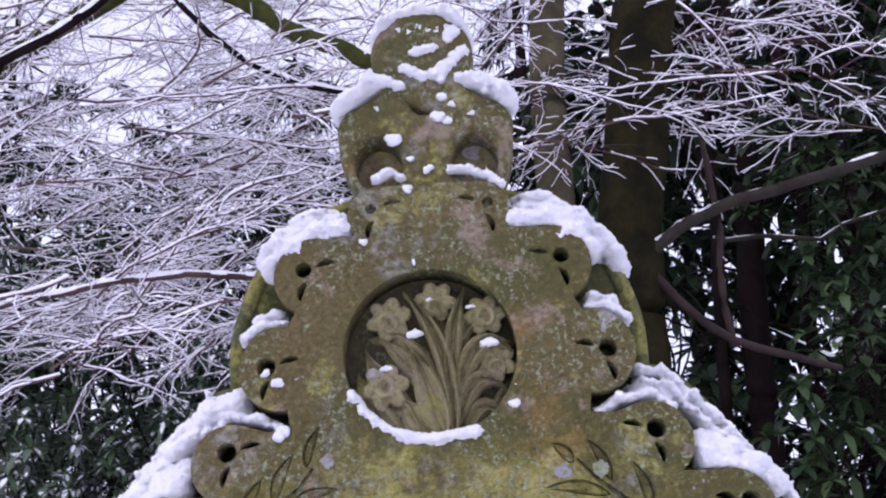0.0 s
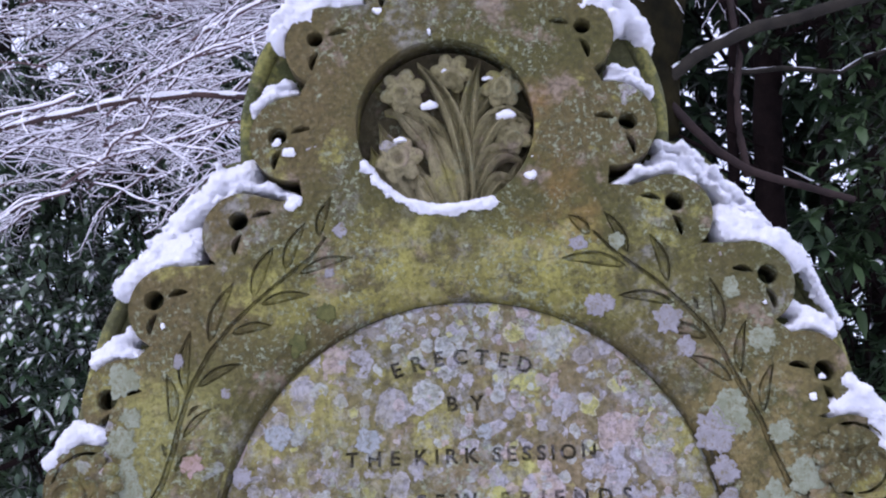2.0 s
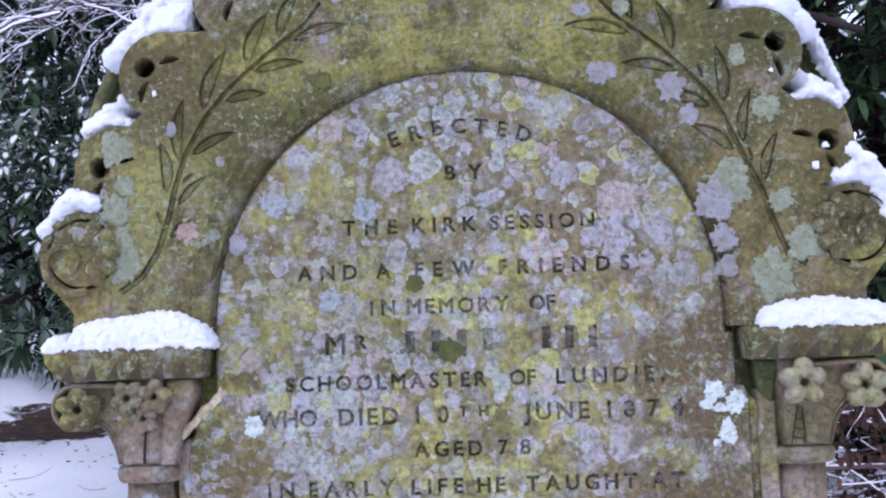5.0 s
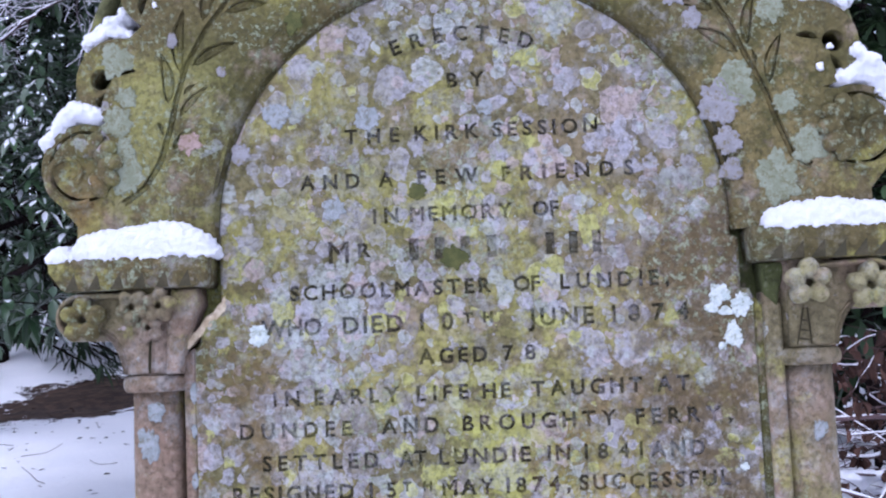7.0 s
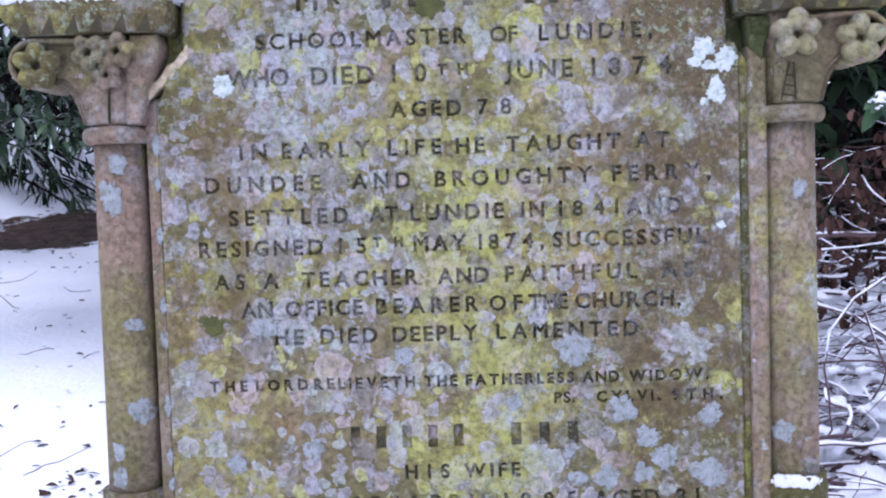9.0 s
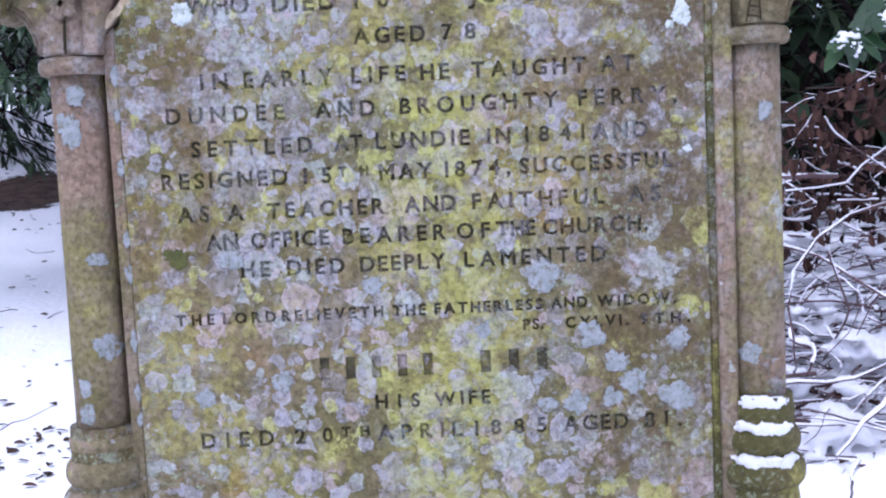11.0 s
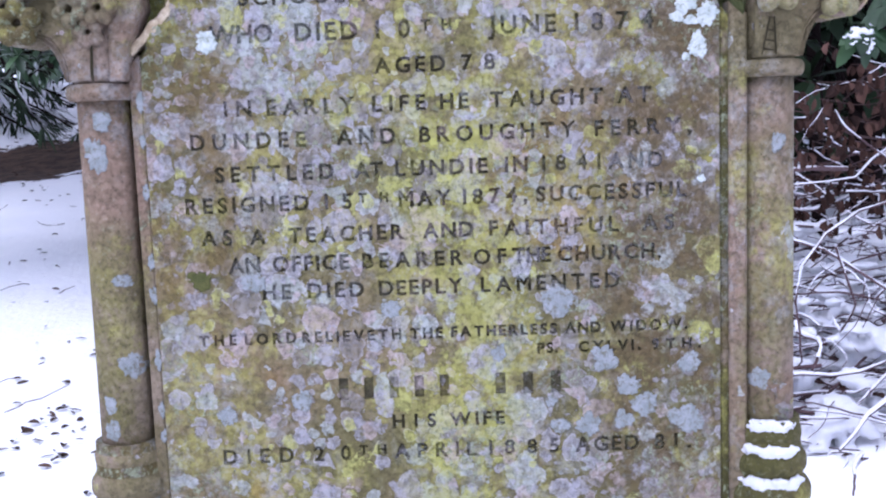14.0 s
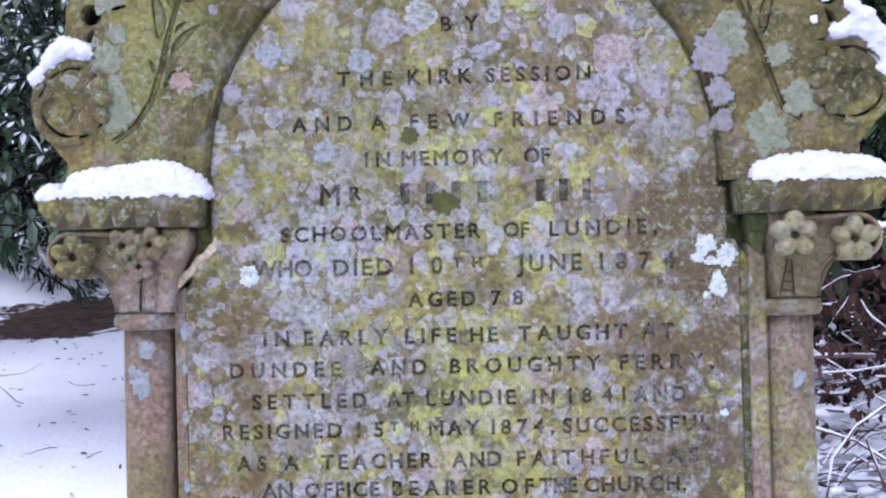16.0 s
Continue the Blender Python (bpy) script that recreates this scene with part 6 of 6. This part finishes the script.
def conifer(x, y, tall, wide, seed, low=1.0, snowy=0.25, sprays=520):
    """A dark conifer: a straight trunk and drooping boughs hung with needle sprays."""
    g = random.Random(seed)
    z0 = height_at(x, y)
    ob = tagged(new("conifer"), "dark drooping conifer with snow on its boughs", "tree", "conifers at the back")
    ob.location = (x, y, z0)
    trunk = Tubes()
    trunk.add([Vector((0, 0, -0.3)), Vector((0.05, 0, tall * 0.5)), Vector((0, 0, tall))], 0.2, 0.03, 8)
    part("trunk", trunk.mesh("trunk"), BARK, ob)
    boughs, leaves, snow = Tubes(), Leaves(0), Leaves(1)
    per = 9
    for _ in range(sprays // per):
        h = low + (tall * 0.97 - low) * g.random() ** 1.35
        reach = wide * (1 - 0.8 * (h - low) / tall) * g.uniform(0.7, 1.1)
        a = g.uniform(0, 2 * math.pi)
        d = Vector((math.cos(a), math.sin(a), -0.1))
        pts = [Vector((0, 0, h)) + d * (reach * i / 5) + Vector((0, 0, -0.30 * reach * (i / 5) ** 2)) for i in range(6)]
        boughs.add(pts, 0.03, 0.006, 4)
        for k in range(per):
            t = g.uniform(0.25, 1.0) * 5
            i = min(4, int(t))
            p = pts[i].lerp(pts[i + 1], t - i)
            dd = d * 0.7 + Vector((g.gauss(0, 0.6), g.gauss(0, 0.6), -0.35))
            for m in range(7):
                e = dd + Vector((g.gauss(0, 0.35), g.gauss(0, 0.35), g.gauss(0, 0.25)))
                L = g.uniform(0.16, 0.34)
                leaves.add(p + 0.05 * e, e, Vector((0, 0, 1)), L, 0.04, 0.4, 0.1)
            if g.random() < snowy * 2:
                snow.add(p + Vector((0, 0, 0.03)), dd, Vector((0, 0, 1)), 0.35, 0.10, 0.4, 0.0)
    for name, what, mat in (("bough_mass", boughs, BARK), ("needle_foliage", leaves, LEAF_DARK), ("needle_snow", snow, SNOW)):
        tagged(part(name, what.mesh(name), mat, ob), kind="stuff")


for k, (x, y, tall, wide, low, n) in enumerate(((-6.6, 12.4, 10.5, 3.0, 0.40, 760), (-8.5, 14.0, 9.5, 2.8, 0.5, 620), (-2.6, 14.5, 10.5, 2.8, 0.5, 560), (-0.2, 13.0, 9.5, 2.4, 0.8, 560), (5.2, 10.2, 11.0, 2.6, 0.3, 640), (6.6, 11.5, 11.0, 2.8, 0.3, 560), (3.6, 14.0, 10.0, 2.6, 0.3, 420), (1.0, 10.5, 10.5, 1.9, 0.6, 560), (-5.2, 15.6, 8.0, 2.8, 0.3, 600), (-11.0, 17.0, 9.0, 3.0, 0.5, 400), (-7.2, 18.0, 8.0, 3.0, 0.6, 500))):
    conifer(x, y, tall, wide, 60 + k, low, 0.25, n)

# ---------------------------------------------------------------- brush heap
heap = tagged(new("brush_heap"), "heap of cut branches and dead leaves under snow", "brushwood")
heap.location = (2.0, 2.8, height_at(2.0, 2.8))
g = random.Random(51)
shift = Matrix.Translation(-heap.location)
wood, snow = Tubes(), Tubes()


def pile(x, y):
    """Height of the heap over the ground."""
    return 0.85 * min(1.0, max(0.03, (y - 2.0) / 1.0)) * min(1.0, max(0.1, (x - 0.7) / 0.6))


for k in range(640):
    fine = k > 260
    x, y = g.uniform(1.0, 2.7), g.uniform(1.95, 3.9)
    p = Vector((x, y, height_at(x, y) + g.uniform(0.0, 1.0) ** 0.7 * pile(x, y)))
    a = g.gauss(0.1, 0.9 if fine else 0.4)
    d = Vector((math.cos(a) * g.choice((1, -1)), math.sin(a), g.gauss(0, 0.34 if fine else 0.16)))
    pts = bent(g, p, d, g.uniform(0.15, 0.5) if fine else g.uniform(0.35, 0.95), 9, 0.34 if fine else 0.17, 0.25)
    r = g.choice((0.0016, 0.002, 0.0025, 0.003)) if fine else g.choice((0.003, 0.004, 0.005, 0.006, 0.009))
    wood.add(pts, r, r * 0.5, 5)
    if g.random() < 0.8:
        i = g.randint(0, 3)
        snow.add(pts[i:g.randint(i + 4, 10)], r * 0.85 + 0.0016, r * 0.55 + 0.0014, 5, 1.05)
# snow lodged in the tangle
bm = bmesh.new()
for k in range(345):
    x, y = g.uniform(1.0, 2.4), g.uniform(2.0, 3.6)
    z = height_at(x, y) + pile(x, y) * g.uniform(0.05, 0.82 if k < 340 else 1.15)
    for _ in range(3):
        r = g.uniform(0.018, 0.06) * (1 if k < 340 else 0.6)
        ball(bm, x + g.gauss(0, 0.04), y + g.gauss(0, 0.03), z + g.gauss(0, 0.012), r * 1.3, r, r * 0.4, 0, 1)
lodged = melt(bm, 0.017, 0.011, 40)
lodged.transform(shift)
tagged(part("lodged_snow", lodged, SNOW, heap, "snow lodged in the tangle", smooth=True), kind="stuff")
for name, what, mat in (("stick_tangle", wood, TWIG), ("stick_snow", snow, SNOW_FINE)):
    me = what.mesh(name)
    me.transform(shift)
    tagged(part(name, me, mat, heap), kind="stuff")
# the larger cut branches that stand out of it
for pts, r0, r1 in (
    ([(1.95, 2.1, 0.90), (1.54, 2.0, 0.88), (1.38, 2.0, 0.84), (1.27, 2.0, 0.77), (1.19, 2.0, 0.66), (1.17, 2.0, 0.53), (1.19, 2.0, 0.42), (1.25, 2.15, 0.29), (1.36, 2.6, 0.14)], 0.006, 0.0035),
    ([(2.1, 2.5, 0.70), (1.71, 2.4, 0.93), (1.61, 2.4, 1.01), (1.49, 2.4, 1.11), (1.45, 2.4, 1.17)], 0.008, 0.003),
    ([(1.30, 2.6, 0.945), (1.46, 2.6, 0.95), (1.58, 2.62, 0.94)], 0.011, 0.012),
    ([(1.95, 2.2, 0.36), (1.62, 2.2, 0.50), (1.54, 2.2, 0.55), (1.43, 2.2, 0.62), (1.34, 2.2, 0.68), (1.1, 2.25, 0.76)], 0.008, 0.005),
    ([(1.75, 2.5, 1.06), (1.60, 2.45, 0.98), (1.52, 2.4, 0.92), (1.3, 2.4, 0.9)], 0.005, 0.003),
    ([(1.32, 2.05, 0.72), (1.42, 2.1, 0.50), (1.50, 2.4, 0.38), (1.55, 2.7, 0.2)], 0.005, 0.004),
):
    bough(heap, pts, r0 * 0.85, r1 * 0.85, "cut_branch", TWIG, True, 7, 0.46)
for ob in [c for c in heap.children if c.name.startswith("cut_branch")]:
    ob.data.transform(shift)
    for c in ob.children:
        c.data.transform(shift)
dead, hang, frost = Leaves(), Tubes(), Tubes()
for k in range(84):  # twigs hung with curled dead leaves
    x, y = g.uniform(1.15, 2.3), g.uniform(2.35, 3.3)
    z = height_at(x, y) + g.uniform(0.70, 1.30)
    pts = bent(g, Vector((x, y, z)), Vector((g.choice((1, -1)), g.gauss(0, 0.4), g.gauss(0.1, 0.2))), g.uniform(0.2, 0.45), 6, 0.22, 0.1)
    hang.add(pts, 0.003, 0.0015, 4)
    if k % 3 == 0:
        frost.add(pts[1:5], 0.0026, 0.0020, 4, 1.1)
    for _ in range(8):
        q = g.choice(pts) + Vector((g.gauss(0, 0.02), g.gauss(0, 0.02), -0.004))
        dead.add(q, Vector((g.gauss(0, 0.35), g.gauss(0, 0.35), -1.0)), Vector((g.gauss(0, 1), g.gauss(-0.6, 1), 0.2)), g.uniform(0.03, 0.060), g.uniform(0.018, 0.036), 0.05, g.uniform(0.4, 1.3))
for cx, cy in ((1.45, 2.9), (1.75, 3.05), (1.62, 2.75), (1.25, 2.75), (2.0, 2.9), (1.5, 2.45), (1.85, 2.6)):
    for _ in range(16):
        x, y = g.gauss(cx, 0.08), g.gauss(cy, 0.06)
        dead.add(Vector((x, y, height_at(x, y) + g.uniform(0.01, 0.12))), Vector((g.gauss(0, 1), g.gauss(0, 1), 0.1)), Vector((g.gauss(0, 0.5), g.gauss(0, 0.5), 1)), g.uniform(0.03, 0.08), g.uniform(0.02, 0.05), 0.1, 0.6)
for name, what, mat, text in (("dead_leaves", dead, DEAD_LEAF, "curled brown dead leaves"), ("leafy_twig_tangle", hang, TWIG_DARK, ""), ("leafy_twig_snow", frost, SNOW_FINE, "")):
    me = what.mesh(name)
    me.transform(shift)
    tagged(part(name, me, mat, heap, text), kind="stuff")

# ---------------------------------------------------------------- litter on the snow
litter = Leaves()
sticks = Tubes()
g = random.Random(77)
for cx, cy, sx, sy, n in ((-1.55, 2.6, 0.18, 0.25, 34), (-1.75, 3.1, 0.25, 0.3, 22), (-2.4, 4.6, 0.9, 1.2, 40), (-1.25, 1.7, 0.2, 0.5, 14), (-4.2, 9.0, 1.0, 1.8, 160), (1.5, 1.6, 0.5, 0.5, 26), (1.9, 1.1, 0.5, 0.4, 12)):
    for _ in range(n):
        x, y = g.gauss(cx, sx), g.gauss(cy, sy)
        litter.add(Vector((x, y, height_at(x, y) + 0.006)), Vector((g.gauss(0, 1), g.gauss(0, 1), 0.15)), Vector((g.gauss(0, 0.4), g.gauss(0, 0.4), 1)), g.uniform(0.02, 0.07), g.uniform(0.012, 0.035), 0.05, 0.3)
for _ in range(46):
    x, y = g.uniform(-4.5, -1.2), g.uniform(1.8, 9.0)
    sticks.add([q for q in bent(g, Vector((x, y, height_at(x, y) + 0.008)), Vector((g.gauss(0, 1), g.gauss(0, 0.5), 0.05)), g.uniform(0.08, 0.4), 5, 0.25, 0.1)], 0.004, 0.002, 4)
tagged(part("leaf_litter", litter.mesh("leaf_litter"), DEAD_LEAF_DARK), "dark fallen leaf crumbs lying on the snow", "leaf litter", kind="stuff")
tagged(part("fallen_twigs", sticks.mesh("fallen_twigs"), TWIG), "thin dark fallen twigs lying on the snow", "twigs", kind="stuff")
